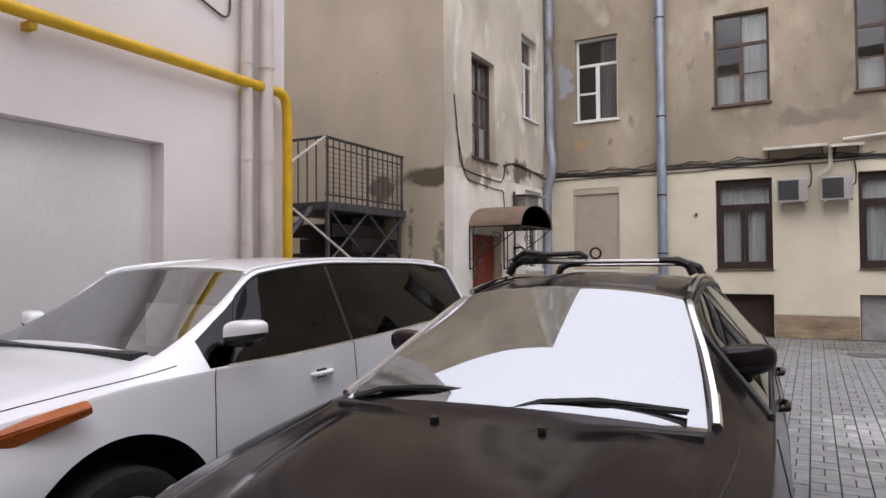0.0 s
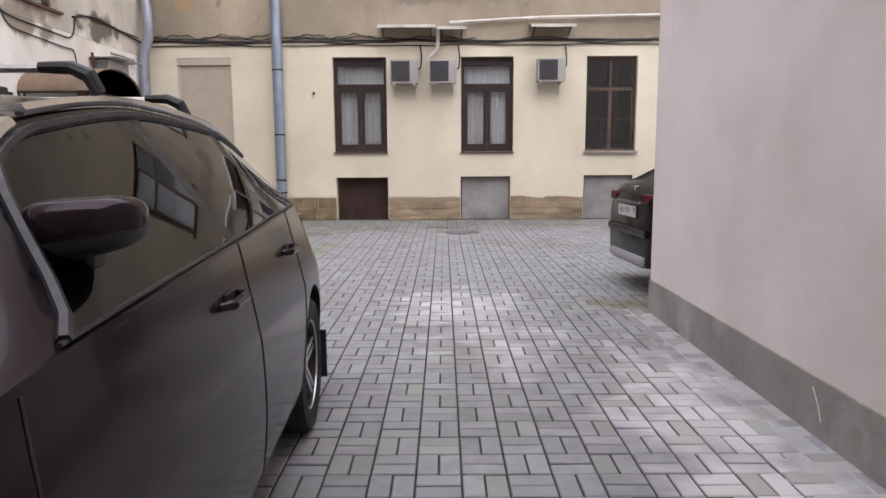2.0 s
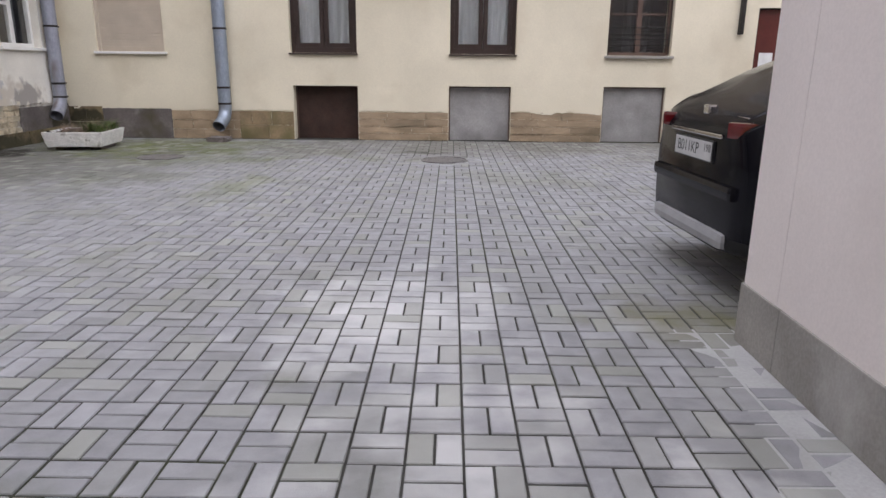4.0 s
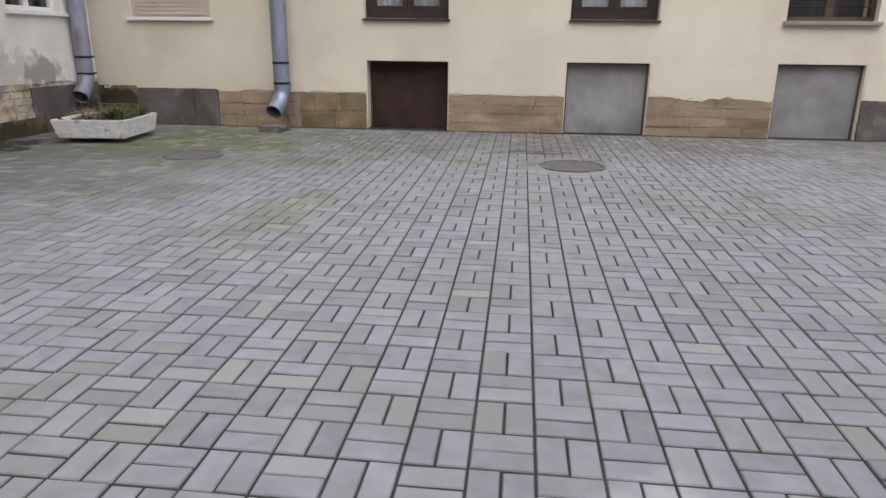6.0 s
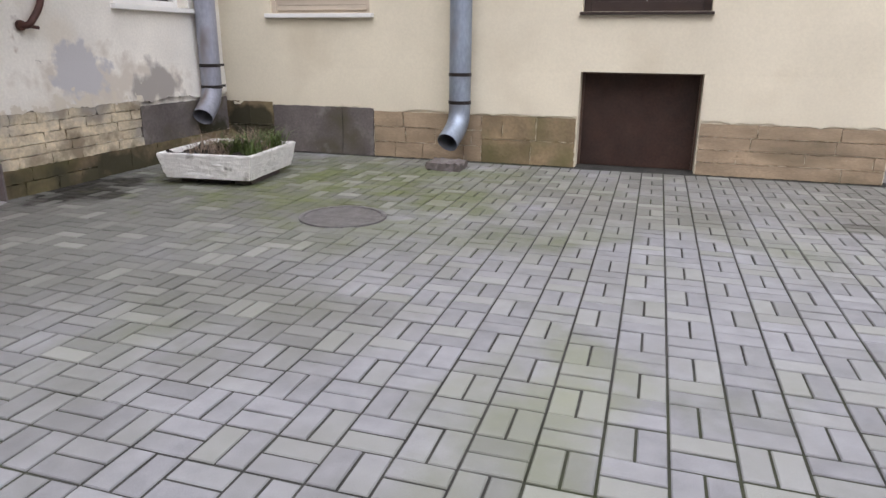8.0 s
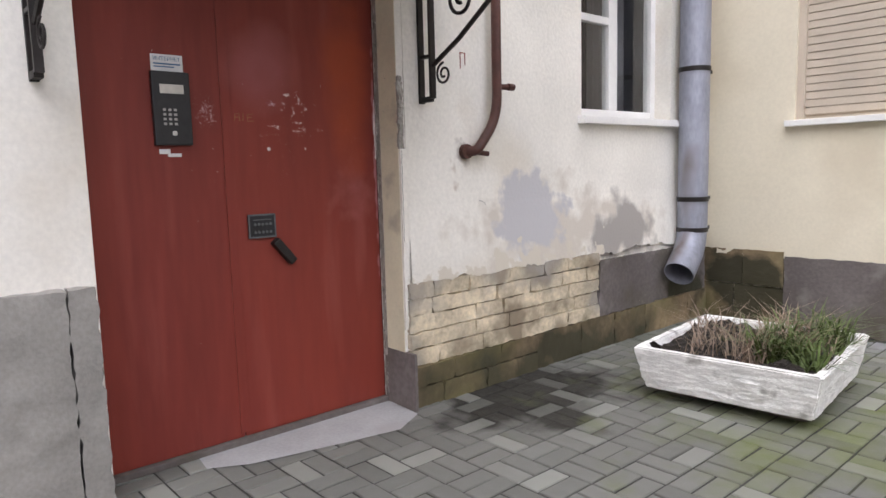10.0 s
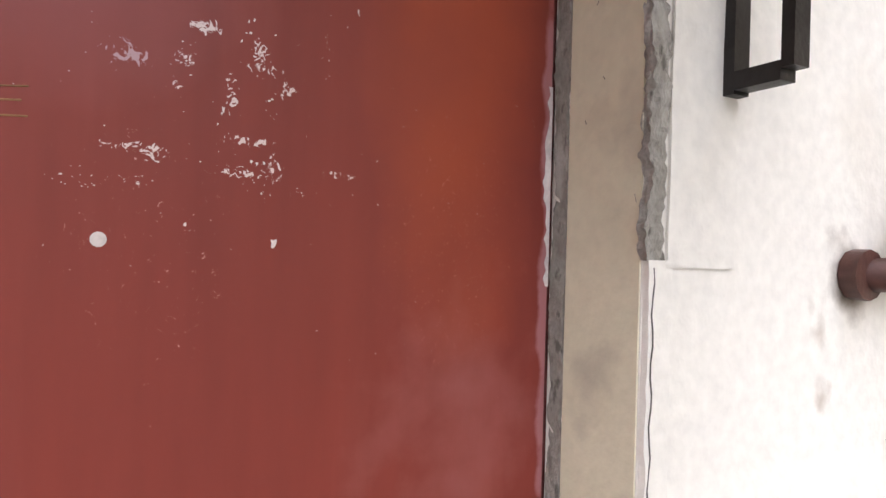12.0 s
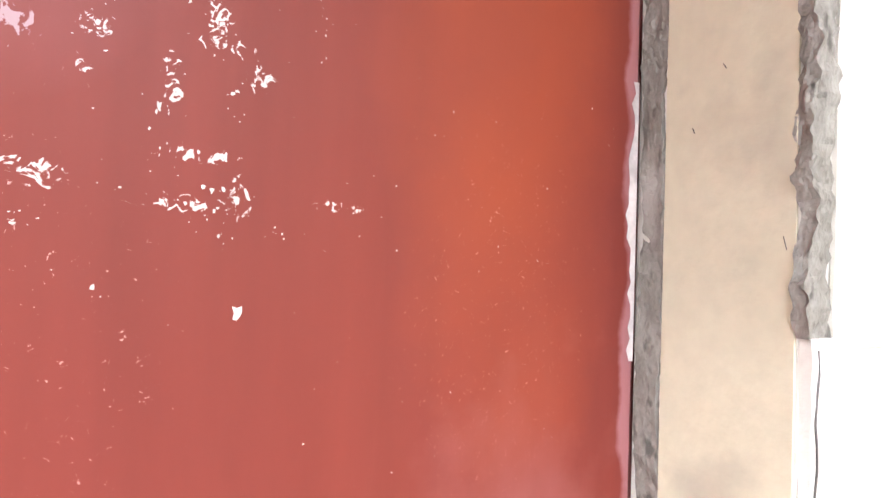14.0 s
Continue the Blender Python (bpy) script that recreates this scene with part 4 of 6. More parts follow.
for seed, n, a, b, c, d_, s0, s1, st_ in ((31, 3, 13.293, 13.312, 1.585, 1.635, 0.007, 0.017, 1.7), (32, 3, 13.295, 13.335, 1.60, 1.605, 0.007, 0.012, 0.6), (33, 13, 13.215, 13.245, 1.51, 1.585, 0.003, 0.009, 0.45),
                                          (34, 9, 13.322, 13.338, 1.50, 1.545, 0.003, 0.009, 0.8), (35, 10, 13.262, 13.285, 1.475, 1.515, 0.0025, 0.007, 1.6), (36, 16, 13.295, 13.335, 1.405, 1.45, 0.002, 0.007, 1.2),
                                          (37, 16, 13.09, 13.15, 1.405, 1.43, 0.003, 0.008, 0.5), (38, 11, 13.165, 13.22, 1.413, 1.425, 0.003, 0.010, 0.45), (39, 6, 13.355, 13.395, 1.412, 1.425, 0.002, 0.007, 0.7),
                                          (40, 7, 13.392, 13.402, 1.555, 1.625, 0.0015, 0.0045, 2.2), (41, 6, 13.13, 13.17, 1.55, 1.60, 0.003, 0.008, 0.6), (42, 8, 13.23, 13.29, 1.44, 1.465, 0.002, 0.006, 0.6),
                                          (43, 4, 13.40, 13.44, 1.60, 1.66, 0.002, 0.006, 1.8), (44, 22, 13.10, 13.42, 1.38, 1.60, 0.001, 0.004, 0.8)):
    flakes(seed, n, fl(a), fl(b), c, d_, s0 * 0.3, s1 * 0.42, "paint_chip", CHIP, door, stretch=st_)
for pts in ([(12.99, 1.475), (12.992, 1.505), (13.012, 1.508), (13.014, 1.474)], [(12.99, 1.49), (13.014, 1.492)], [(13.028, 1.474), (13.032, 1.508)], [(13.05, 1.474), (13.052, 1.504), (13.08, 1.507)], [(13.052, 1.49), (13.074, 1.492)], [(13.05, 1.474), (13.08, 1.476)]):
    part("scratch", tube([(fl(y), -0.0006, z) for y, z in pts], 0.0011, 5), OCHRE, door, "faint ochre scratched strokes")
bm = bmesh.new()
rr = random.Random(8)
pz = [1.30 + 0.012 * k for k in range(26)]
lf = [bm.verts.new((W1 - 0.0125 - rr.uniform(0.0, 0.006) - 0.006 * (1.42 < z < 1.52), -0.0016, z)) for z in pz]
rf = [bm.verts.new((W1 - 0.0085, -0.0016, z)) for z in pz]
for k in range(len(pz) - 1):
    bm.faces.new((lf[k], rf[k], rf[k + 1], lf[k + 1]))
part("paint_chip", bm, CHIP, door, "long pale flake along the leaf edge")

# door furniture
ic = part("intercom", boxes((fl(12.635), fl(12.79), -0.028, -0.001, 1.365, 1.665), bevel=0.008), BLACKPL, door, "black door intercom panel")
part("display", boxes((fl(12.665), fl(12.762), -0.031, -0.0285, 1.575, 1.612), bevel=0.001), TIN, ic, "pale display window")
for r_ in range(4):
    for c_ in range(3):
        part("key", boxes((fl(12.672) + c_ * 0.022, fl(12.672) + c_ * 0.022 + 0.012, -0.032, -0.0285, 1.447 + r_ * 0.019, 1.457 + r_ * 0.019), bevel=0.001), ACWHITE, ic)
part("reader", boxes((fl(12.705), fl(12.723), -0.031, -0.0285, 1.405, 1.423), bevel=0.004), STEEL, ic)
st = part("sticker", boxes((fl(12.645), fl(12.775), -0.003, -0.0006, 1.668, 1.735)), PAPER, door, "white paper sticker with blue print")


def words(text, m, size, M, parent, name="lettering"):
    cu = bpy.data.curves.new(name, "FONT")
    cu.body, cu.size, cu.extrude = text, size, 0.0004
    cu.align_x, cu.align_y = "CENTER", "CENTER"
    ob = bpy.data.objects.new(name, cu)
    scene.collection.objects.link(ob)
    me = bpy.data.meshes.new_from_object(ob.evaluated_get(bpy.context.evaluated_depsgraph_get()))
    bpy.data.objects.remove(ob)
    me.materials.clear()
    me.materials.append(M)
    o2 = new(name, me)
    o2.parent = parent
    o2.matrix_local = m
    return o2


words("ИНТЕРНЕТ", pose(fl(12.71), -0.0035, 1.717, 90), 0.021, INK, st)
part("print_bar", boxes((fl(12.655), fl(12.765), -0.0036, -0.0031, 1.694, 1.700), (fl(12.655), fl(12.74), -0.0036, -0.0031, 1.683, 1.688)), INK, st)
part("torn_sticker", boxes((fl(12.655), fl(12.70), -0.002, -0.0006, 1.33, 1.35), (fl(12.69), fl(12.745), -0.002, -0.0006, 1.318, 1.332)), PAPER, door, "torn white paper remnant")
pl = part("lock_plate", boxes((fl(13.02), fl(13.155), -0.012, -0.0006, 0.945, 1.055), bevel=0.006), BLACKPL, door, "black lock cover plate with print")
part("plate_rim", boxes((fl(13.02), fl(13.155), -0.0145, -0.0122, 0.945, 0.953), (fl(13.02), fl(13.155), -0.0145, -0.0122, 1.047, 1.055), (fl(13.02), fl(13.027), -0.0145, -0.0122, 0.953, 1.047), (fl(13.148), fl(13.155), -0.0145, -0.0122, 0.953, 1.047)), PLATEGREY, pl, "worn grey rim")
part("print_bar", boxes((fl(13.045), fl(13.135), -0.0135, -0.0121, 1.027, 1.031)), PLATEGREY, pl)
for z in (0.972, 1.008):
    for k in range(5):
        part("stud", tube([(fl(13.052) + k * 0.019, -0.016, z), (fl(13.052) + k * 0.019, -0.012, z)], 0.0062, 10), PLATEGREY, pl)
bm = bmesh.new()
box(bm, -0.02, 0.02, -0.045, -0.001, -0.07, 0.07, bevel=0.008, m=pose(fl(13.185), 0, 0.875, 0, -40, 0))
part("door_handle", bm, IRON, door, "rusted pull handle")

# plaster reveal, return edge and broken arris
rv = part("trim", boxes((LX - 0.149, LX - 0.002, 13.757, 13.7595, 0.3, 2.32)), REVEAL)
rm = random.Random(5)
mk = merge(*[tube([(x, 13.7565, z), (x + rm.uniform(-0.004, 0.004), 13.7565, z - rm.uniform(0.004, 0.014))], rm.uniform(0.0003, 0.0007), 5) for x, z in [(LX - rm.uniform(0.01, 0.12), rm.uniform(1.15, 1.75)) for _ in range(5)]])
tagged(part("scuff", mk, STONE_GREY), "small dark scuffs on the beige reveal", "scuff mark", kind="structure")
tagged(rv, "beige painted reveal of the doorway", "trim", kind="structure")
bm = rough_block(LX - 0.003, LX + 0.012, 13.755, 13.786, 1.345, 1.70, 0.005, 0.008, 4.0)
arris = part("trim", bm, MORTAR)
tagged(arris, "broken grey mortar edge of the door jamb", "trim", kind="structure")
patch = part("trim", merge(rough_block(LX + 0.0005, LX + 0.012, 13.761, 13.80, 0.42, 1.345, 0.02, 0.003, 2.0), rough_block(LX + 0.0005, LX + 0.005, 13.80, 13.925, 1.335, 2.1, 0.03, 0.002, 6.0)), PEEL)
tagged(patch, "pale repaired plaster beside the doorway", "trim", kind="structure")


def crack(pts, r, seed, name_label):
    """A thin jagged crack in the plaster of the entrance wall, by (y, z)."""
    q = random.Random(seed)
    run = []
    for (y0, z0), (y1, z1) in zip(pts, pts[1:]):
        n = max(2, int(math.hypot(y1 - y0, z1 - z0) / 0.012))
        run += [(LX + 0.0055, y0 + (y1 - y0) * k / n + q.uniform(-0.003, 0.003), z0 + (z1 - z0) * k / n + q.uniform(-0.003, 0.003)) for k in range(n)]
    tagged(part("crack", tube(run, [r * q.uniform(0.4, 1.0) for _ in run], 5), STONE_GREY), name_label, "crack", kind="structure")


for k, pts in enumerate(([(14.06, 0.94), (14.09, 0.92), (14.15, 0.905), (14.22, 0.87), (14.30, 0.86)], [(14.31, 1.06), (14.35, 1.045), (14.37, 1.02)], [(14.75, 0.95), (14.80, 0.86), (14.9, 0.82)])):
    crack(pts, 0.0016, 40 + k, "thin dark crack in the peeling plaster")
tagged(part("crack", tube([(LX + 0.0125, 13.7675 + 0.002 * math.sin(k * 1.7), 1.335 - 0.02 * k) for k in range(24)], 0.0011, 5), STONE_GREY), "hairline crack beside the door jamb", "crack", kind="structure")


def ragged_edge(a, b, z_top, z_low, out, place, seed, material, label):
    """Plaster that swells out over the base course and breaks off in a ragged line."""
    bm = bmesh.new()
    n = int((b - a) / 0.018)
    cols = []
    for k in range(n + 1):
        u = a + (b - a) * k / n
        low = z_low + 0.05 * noise.noise(Vector((u * 2.1, seed, 0))) + 0.028 * noise.noise(Vector((u * 9, seed, 3))) + 0.012 * noise.noise(Vector((u * 34, seed, 5)))
        o = out + 0.008 * noise.noise(Vector((u * 5, seed, 8)))
        cols.append([bm.verts.new(place(u, 0.001, low)), bm.verts.new(place(u, -o, low)), bm.verts.new(place(u, -o, low + 0.02)), bm.verts.new(place(u, -o * 0.7, (low + z_top) / 2)), bm.verts.new(place(u, -0.0015, z_top))])
    for p, q in zip(cols, cols[1:]):
        for i in range(4):
            bm.faces.new((p[i], q[i], q[i + 1], p[i + 1]))
    bmesh.ops.recalc_face_normals(bm, faces=bm.faces)
    tagged(part("trim", bm, material, smooth=True), label, "trim", kind="structure")


ragged_edge(13.80, 16.872, 1.05, 0.645, 0.026, on_entrance, 1.0, PEEL, "ragged lower edge of the peeling plaster")
for k, (a, b) in enumerate(((-6.07, -1.98), (-0.76, 0.85), (2.02, 3.63), (4.79, 6.24))):
    ragged_edge(a, b, 0.95, 0.512, 0.016, on_facade, 5.0 + k, CREAM, "chipped lower edge of the cream plaster")

# canopy with its scrolled brackets
cano = thing("entrance_canopy", (LX, 13.05, 2.45), "brown arched sheet metal canopy on black scrolled brackets", "canopy")
bm = bmesh.new()
arc = [(0.88 * math.cos(a), 0.42 * math.sin(a)) for a in [math.pi * q / 16 for q in range(17)]]
for a, b in zip(arc, arc[1:]):
    vs = [bm.verts.new(p) for p in ((0.003, a[0], a[1]), (1.15, a[0], a[1]), (1.15, b[0], b[1]), (0.003, b[0], b[1]))]
    bm.faces.new(vs)
bmesh.ops.remove_doubles(bm, verts=bm.verts, dist=0.0005)
bmesh.ops.solidify(bm, geom=bm.faces[:], thickness=0.008)
part("roof_sheet", bm, BROWNCANOPY, cano, smooth=True)
bm = bmesh.new()
fan = [bm.verts.new((1.12, y, z - 0.006)) for y, z in [(c[0] * 0.985, c[1] * 0.97) for c in arc]]
bm.faces.new(fan)
bmesh.ops.solidify(bm, geom=bm.faces[:], thickness=0.01)
part("front_panel", bm, IRON, cano, "black half-round front panel")
part("edge_bar", boxes((0.003, 1.15, -0.885, -0.86, -0.03, -0.003), (0.003, 1.15, 0.86, 0.885, -0.03, -0.003), (1.115, 1.15, -0.86, 0.86, -0.035, -0.008)), IRON, cano)


def spiral(c, r0, turns, n=40, start=0.0):
    return [(c[0] + r0 * (1 - 0.8 * k / n) * math.cos(start + turns * 6.2832 * k / n), c[1], c[2] + r0 * (1 - 0.8 * k / n) * math.sin(start + turns * 6.2832 * k / n)) for k in range(n + 1)]


for y in (-0.86, 0.86):
    br = part("bracket", merge(boxes((0.004, 0.022, y - 0.015, y + 0.015, -0.88, -0.03), (0.09, 0.108, y - 0.015, y + 0.015, -0.86, -0.03),
                                     (0.022, 0.09, y - 0.015, y + 0.015, -0.875, -0.85), (0.022, 0.09, y - 0.014, y + 0.014, -0.66, -0.645)),
                               tube([(0.108, y, -0.7), (0.3, y, -0.6), (0.6, y, -0.4), (0.9, y, -0.2), (1.1, y, -0.03)], 0.012, 6),
                               tube(spiral((0.185, y, -0.75), 0.055, 1.6, start=1.6), 0.006, 6), tube(spiral((0.32, y, -0.42), 0.1, 1.7, start=0.3), 0.009, 6),
                               tube(spiral((0.62, y, -0.22), 0.12, 1.7, start=2.0), 0.009, 6)), IRON, cano, "black scrolled iron bracket")
# boxed air conditioner grating beside the canopy
gr = thing("window_grating", (LX, 14.5, 2.75), "white louvred box under a small tin roof by the canopy", "grating")
part("body", boxes((0.002, 0.34, 0, 0.75, 0, 0.5), bevel=0.01), ACWHITE, gr)
for k in range(6):
    part("slat", boxes((0.05 + k * 0.045, 0.065 + k * 0.045, -0.012, -0.001, 0.04, 0.46)), ACDARK, gr)
part("roof", boxes((0.002, 0.55, -0.1, 0.95, 0.53, 0.545)), TIN, gr)
part("strut", boxes((0.1, 0.13, 0.1, 0.13, 0.5, 0.53)), TIN, gr)
part("strut", boxes((0.1, 0.13, 0.6, 0.63, 0.5, 0.53)), TIN, gr)

gp = thing("gas_pipe", (LX, 14.268, 0.06), "oxide red gas pipe bending into the entrance wall", "pipe")
part("pipe", tube(bend([(0.07, 0.14, 3.3), (0.07, 0.13, 1.45), (0.06, -0.02, 1.27), (0.0, -0.06, 1.27)], 0.14, 8), 0.027, 14), BROWNPIPE, gp, smooth=True)
part("stub", merge(tube([(0.07, 0.14, 1.62), (0.09, 0.235, 1.62)], 0.016, 10), tube([(0.09, 0.2, 1.62), (0.092, 0.24, 1.62)], 0.02, 8)), BROWNPIPE, gp, smooth=True)
part("valve", merge(tube([(0.035, -0.04, 1.27), (0.055, 0.07, 1.255)], 0.014, 8), tube([(0.002, -0.06, 1.27), (0.03, -0.06, 1.27)], 0.04, 12)), BROWNPIPE, gp, smooth=True)
hatch = part("meter_mark", boxes((LX + 0.001, LX + 0.003, 14.19, 14.23, 1.85, 1.855), (LX + 0.001, LX + 0.003, 14.19, 14.195, 1.77, 1.85), (LX + 0.001, LX + 0.003, 14.225, 14.23, 1.79, 1.85)), RED)
tagged(hatch, "small red painted mark on the plaster", "paint mark")


# ---------------------------------------------------------------- planters
def planter(at, rz, label, seed):
    e = thing("planter", at, label, "planter", rz=rz)
    L, D, H = 0.90, 0.98, 0.225
    bm = bmesh.new()
    k = 0.90
    def ring(sx, sy, z):
        return [bm.verts.new((a * sx / 2, b * sy / 2, z)) for a, b in ((-1, -1), (1, -1), (1, 1), (-1, 1))]
    r0, r1, r2, r3 = ring(L * k, D * k, 0.06), ring(L, D, 0.06 + H), ring(L - 0.09, D - 0.09, 0.06 + H), ring(L - 0.12, D - 0.12, 0.06 + H - 0.07)
    for a, b in ((r0, r1), (r1, r2), (r2, r3)):
        for q in range(4):
            bm.faces.new((a[q], a[(q + 1) % 4], b[(q + 1) % 4], b[q]))
    bm.faces.new(r0[::-1])
    bm.faces.new(r3)
    bmesh.ops.bevel(bm, geom=[x for x in bm.edges], offset=0.008, segments=2, affect="EDGES")
    bmesh.ops.subdivide_edges(bm, edges=[x for x in bm.edges if x.calc_length() > 0.15], cuts=34, use_grid_fill=True)
    for v in bm.verts:
        n_ = noise.noise(v.co * 24) + 0.8 * noise.noise(Vector((v.co.x * 30, v.co.y * 30, v.co.z * 75)))
        v.co += Vector((v.co.x, v.co.y, 0)).normalized() * n_ * 0.007
    part("trough", bm, PLANTER, e, smooth=True)
    for x in (-0.29, 0.29):
        part("foot", boxes((L * x - 0.08, L * x + 0.08, -D * 0.3, D * 0.3, 0, 0.062)), STONE_GREY, e)
    bm = bmesh.new()
    bmesh.ops.create_grid(bm, x_segments=30, y_segments=20, size=0.5)
    for v in bm.verts:
        v.co = Vector((v.co.x * (L - 0.125), v.co.y * (D - 0.125), 0.06 + H - 0.03 + 0.05 * noise.noise(Vector((v.co.x * 7, v.co.y * 7, seed))) + 0.03 * noise.noise(Vector((v.co.x * 21, v.co.y * 21, seed)))))
    part("soil", bm, SOIL, e)
    r = random.Random(seed)
    for nm, M, n, lo, hi, xr, wd in (("dry_tuft", STRAW, 520, 0.06, 0.27, (-0.36, 0.30), 0.0032), ("green_plant", GRASS, 620, 0.05, 0.25, (0.10, 0.38), 0.006)):
        bm = bmesh.new()
        clumps = [(r.uniform(*xr), r.uniform(-0.36, 0.36)) for _ in range(16)]
        for _ in range(n):
            cl = r.choice(clumps)
            x, y = min(0.39, max(-0.39, cl[0] + r.gauss(0, 0.05))), min(0.4, max(-0.4, cl[1] + r.gauss(0, 0.05)))
            z = 0.06 + H - 0.05
            a, h = r.uniform(0, 6.28), r.uniform(lo, hi)
            lean = Vector((math.cos(a), math.sin(a), 0)) * h * r.uniform(0.3, 1.9)
            side = Vector((-math.sin(a), math.cos(a), 0)) * wd * r.uniform(0.5, 1.2)
            p0 = Vector((x, y, z))
            p1, p2 = p0 + lean * 0.35 + Vector((0, 0, h * 0.6)), p0 + lean + Vector((0, 0, h * r.uniform(0.55, 1)))
            v = [bm.verts.new(q) for q in (p0 - side, p0 + side, p1 + side * 0.8, p1 - side * 0.8, p2)]
            bm.faces.new((v[0], v[1], v[2], v[3]))
            bm.faces.new((v[3], v[2], v[4]))
        tagged(part(nm, bm, M, e), kind="stuff")
    return e


planter((-4.95, 15.23, 0), 6, "whitewashed concrete planter with dry stalks and some green", 3)
planter((5.65, 16.2, 0), -8, "whitewashed concrete planter against the facade base", 9)

# manhole covers
for k, (x, y, r_) in enumerate(MANHOLES):
    e = thing("manhole_cover", (x, y, 0), "round rusty brown cast iron manhole cover in the paving", "manhole cover", group="manhole covers")
    bm = tube([(0, 0, -0.03), (0, 0, 0.002)], r_ - 0.02, 48)
    part("lid", bm, CASTIRON, e)
    bm = bmesh.new()
    a = [(r_ - 0.015, -0.03), (r_ - 0.015, 0.006), (r_ + 0.02, 0.006), (r_ + 0.02, -0.03)]
    rings = [[bm.verts.new((q[0] * math.cos(t), q[0] * math.sin(t), q[1])) for q in a] for t in [6.2832 * s / 48 for s in range(48)]]
    for s in range(48):
        p, q = rings[s], rings[(s + 1) % 48]
        for i in range(3):
            bm.faces.new((p[i], p[i + 1], q[i + 1], q[i]))
    bmesh.ops.recalc_face_normals(bm, faces=bm.faces)
    part("rim", bm, CASTIRON, e)
    bm = bmesh.new()
    n = 40
    inn = [bm.verts.new(((r_ + 0.021) * math.cos(6.2832 * q / n), (r_ + 0.021) * math.sin(6.2832 * q / n), -0.006)) for q in range(n)]
    out = [bm.verts.new(((r_ + 0.22) * math.cos(6.2832 * q / n), (r_ + 0.22) * math.sin(6.2832 * q / n), -0.006)) for q in range(n)]
    for q in range(n):
        bm.faces.new((inn[q], out[q], out[(q + 1) % n], inn[(q + 1) % n]))
    part("mortar_bed", bm, PAVER, e)

# ---------------------------------------------------------------- garage front
gd = thing("garage_door", (GX, 0.6, 0), "pale grey sheet garage door set back in the wall", "garage door", rz=90)
part("panel", boxes((0.002, 3.575, 0.16, 0.2, 0.0, 2.785)), GARAGEDOOR, gd)
part("bottom_seal", boxes((0.002, 3.575, 0.15, 0.159, 0.0, 0.06)), BLACKPL, gd)
yp = thing("yellow_gas_pipe", (GX, 0, 0), "bright yellow gas pipe along the garage wall", "pipe")
part("pipe", tube(bend([(0.12, -6.5, 3.55), (0.12, 5.22, 3.55), (0.12, 5.28, 3.55), (0.12, 5.66, 3.56), (0.12, 5.70, 3.3), (0.12, 5.70, 0.0)], 0.13, 6), 0.055, 14), YELLOW, yp, smooth=True)
part("support", boxes((0.0, 0.12, 5.10, 5.16, 3.44, 3.5)), YELLOW, yp)
part("support", boxes((0.0, 0.12, 2.9, 2.96, 3.44, 3.5)), YELLOW, yp)
for y, r_ in ((5.36, 0.075), (5.12, 0.06)):
    wp = thing("rain_pipe", (GX, y, 0), "white painted drainpipe on the garage wall", "drainpipe", group="garage drainpipes")
    part("pipe", tube([(0.13 if r_ > 0.07 else 0.09, 0, 0.15), (0.13 if r_ > 0.07 else 0.09, 0, 12.8)], r_, 16), WHITEPIPE, wp, smooth=True)
    for z in (1.9, 2.75, 3.75, 5.0):
        part("band", tube([(0.13 if r_ > 0.07 else 0.09, 0, z), (0.13 if r_ > 0.07 else 0.09, 0, z + 0.03)], r_ + 0.008, 16), WHITEPIPE, wp, smooth=True)
wr = part("cable", tube(bend([(GX + 0.02, 2.6, 4.75), (GX + 0.02, 4.0, 4.45), (GX + 0.02, 4.95, 4.15), (GX + 0.02, 5.0, 5.5)], 0.15), 0.012, 6), TIN_DK, smooth=True)
tagged(wr, "thin grey cable drooping across the garage wall", "cable")

# ---------------------------------------------------------------- outside stair
stair = thing("outside_stair", (-7.2, 9.0, 0), "old grey iron landing and stair with barred railing", "stair")
part("landing", boxes((-1.5, 0.05, 0.0, 2.49, 2.62, 2.76), bevel=0.01), RAILGREY, stair)
part("top_rail", tube([(0, 0.0, 3.86), (0, 2.45, 3.84)], 0.028, 8), RAILGREY, stair)
part("low_rail", tube([(0, 0.0, 2.88), (0, 2.45, 2.86)], 0.018, 8), RAILGREY, stair)
part("mid_rail", tube([(0, 0.0, 3.7), (0, 2.45, 3.68)], 0.014, 8), RAILGREY, stair)
for k in range(15):
    y = 0.05 + k * 0.168
    part("baluster", tube([(0, y, 2.76), (0, y, 3.85)], 0.013 if k % 7 else 0.024, 6), RAILGREY, stair)
for k in range(7):
    x = -0.2 * (k + 1)
    part("baluster", tube([(x, 0, 2.76), (x, 0, 3.85)], 0.013, 6), RAILGREY, stair)
part("top_rail", tube([(0, 0, 3.86), (-1.45, 0.0, 3.86)], 0.026, 8), RAILGREY, stair)
for k in range(12):
    part("step", boxes((-1.4, -0.3, -0.25 * (k + 1), -0.25 * k + 0.03, 2.76 - 0.21 * (k + 1), 2.80 - 0.21 * (k + 1))), RAILGREY, stair)
part("stringer", merge(tube([(-0.3, 0.0, 2.66), (-0.3, -3.0, 0.1)], 0.05, 6), tube([(-1.4, 0.0, 2.66), (-1.4, -3.0, 0.1)], 0.05, 6)), RAILGREY, stair)
part("hand_rail", tube([(0, 0.0, 3.86), (-0.28, -0.5, 3.4), (-0.28, -3.0, 1.2)], 0.022, 8), WHITEPIPE, stair, "pale sloping handrail")
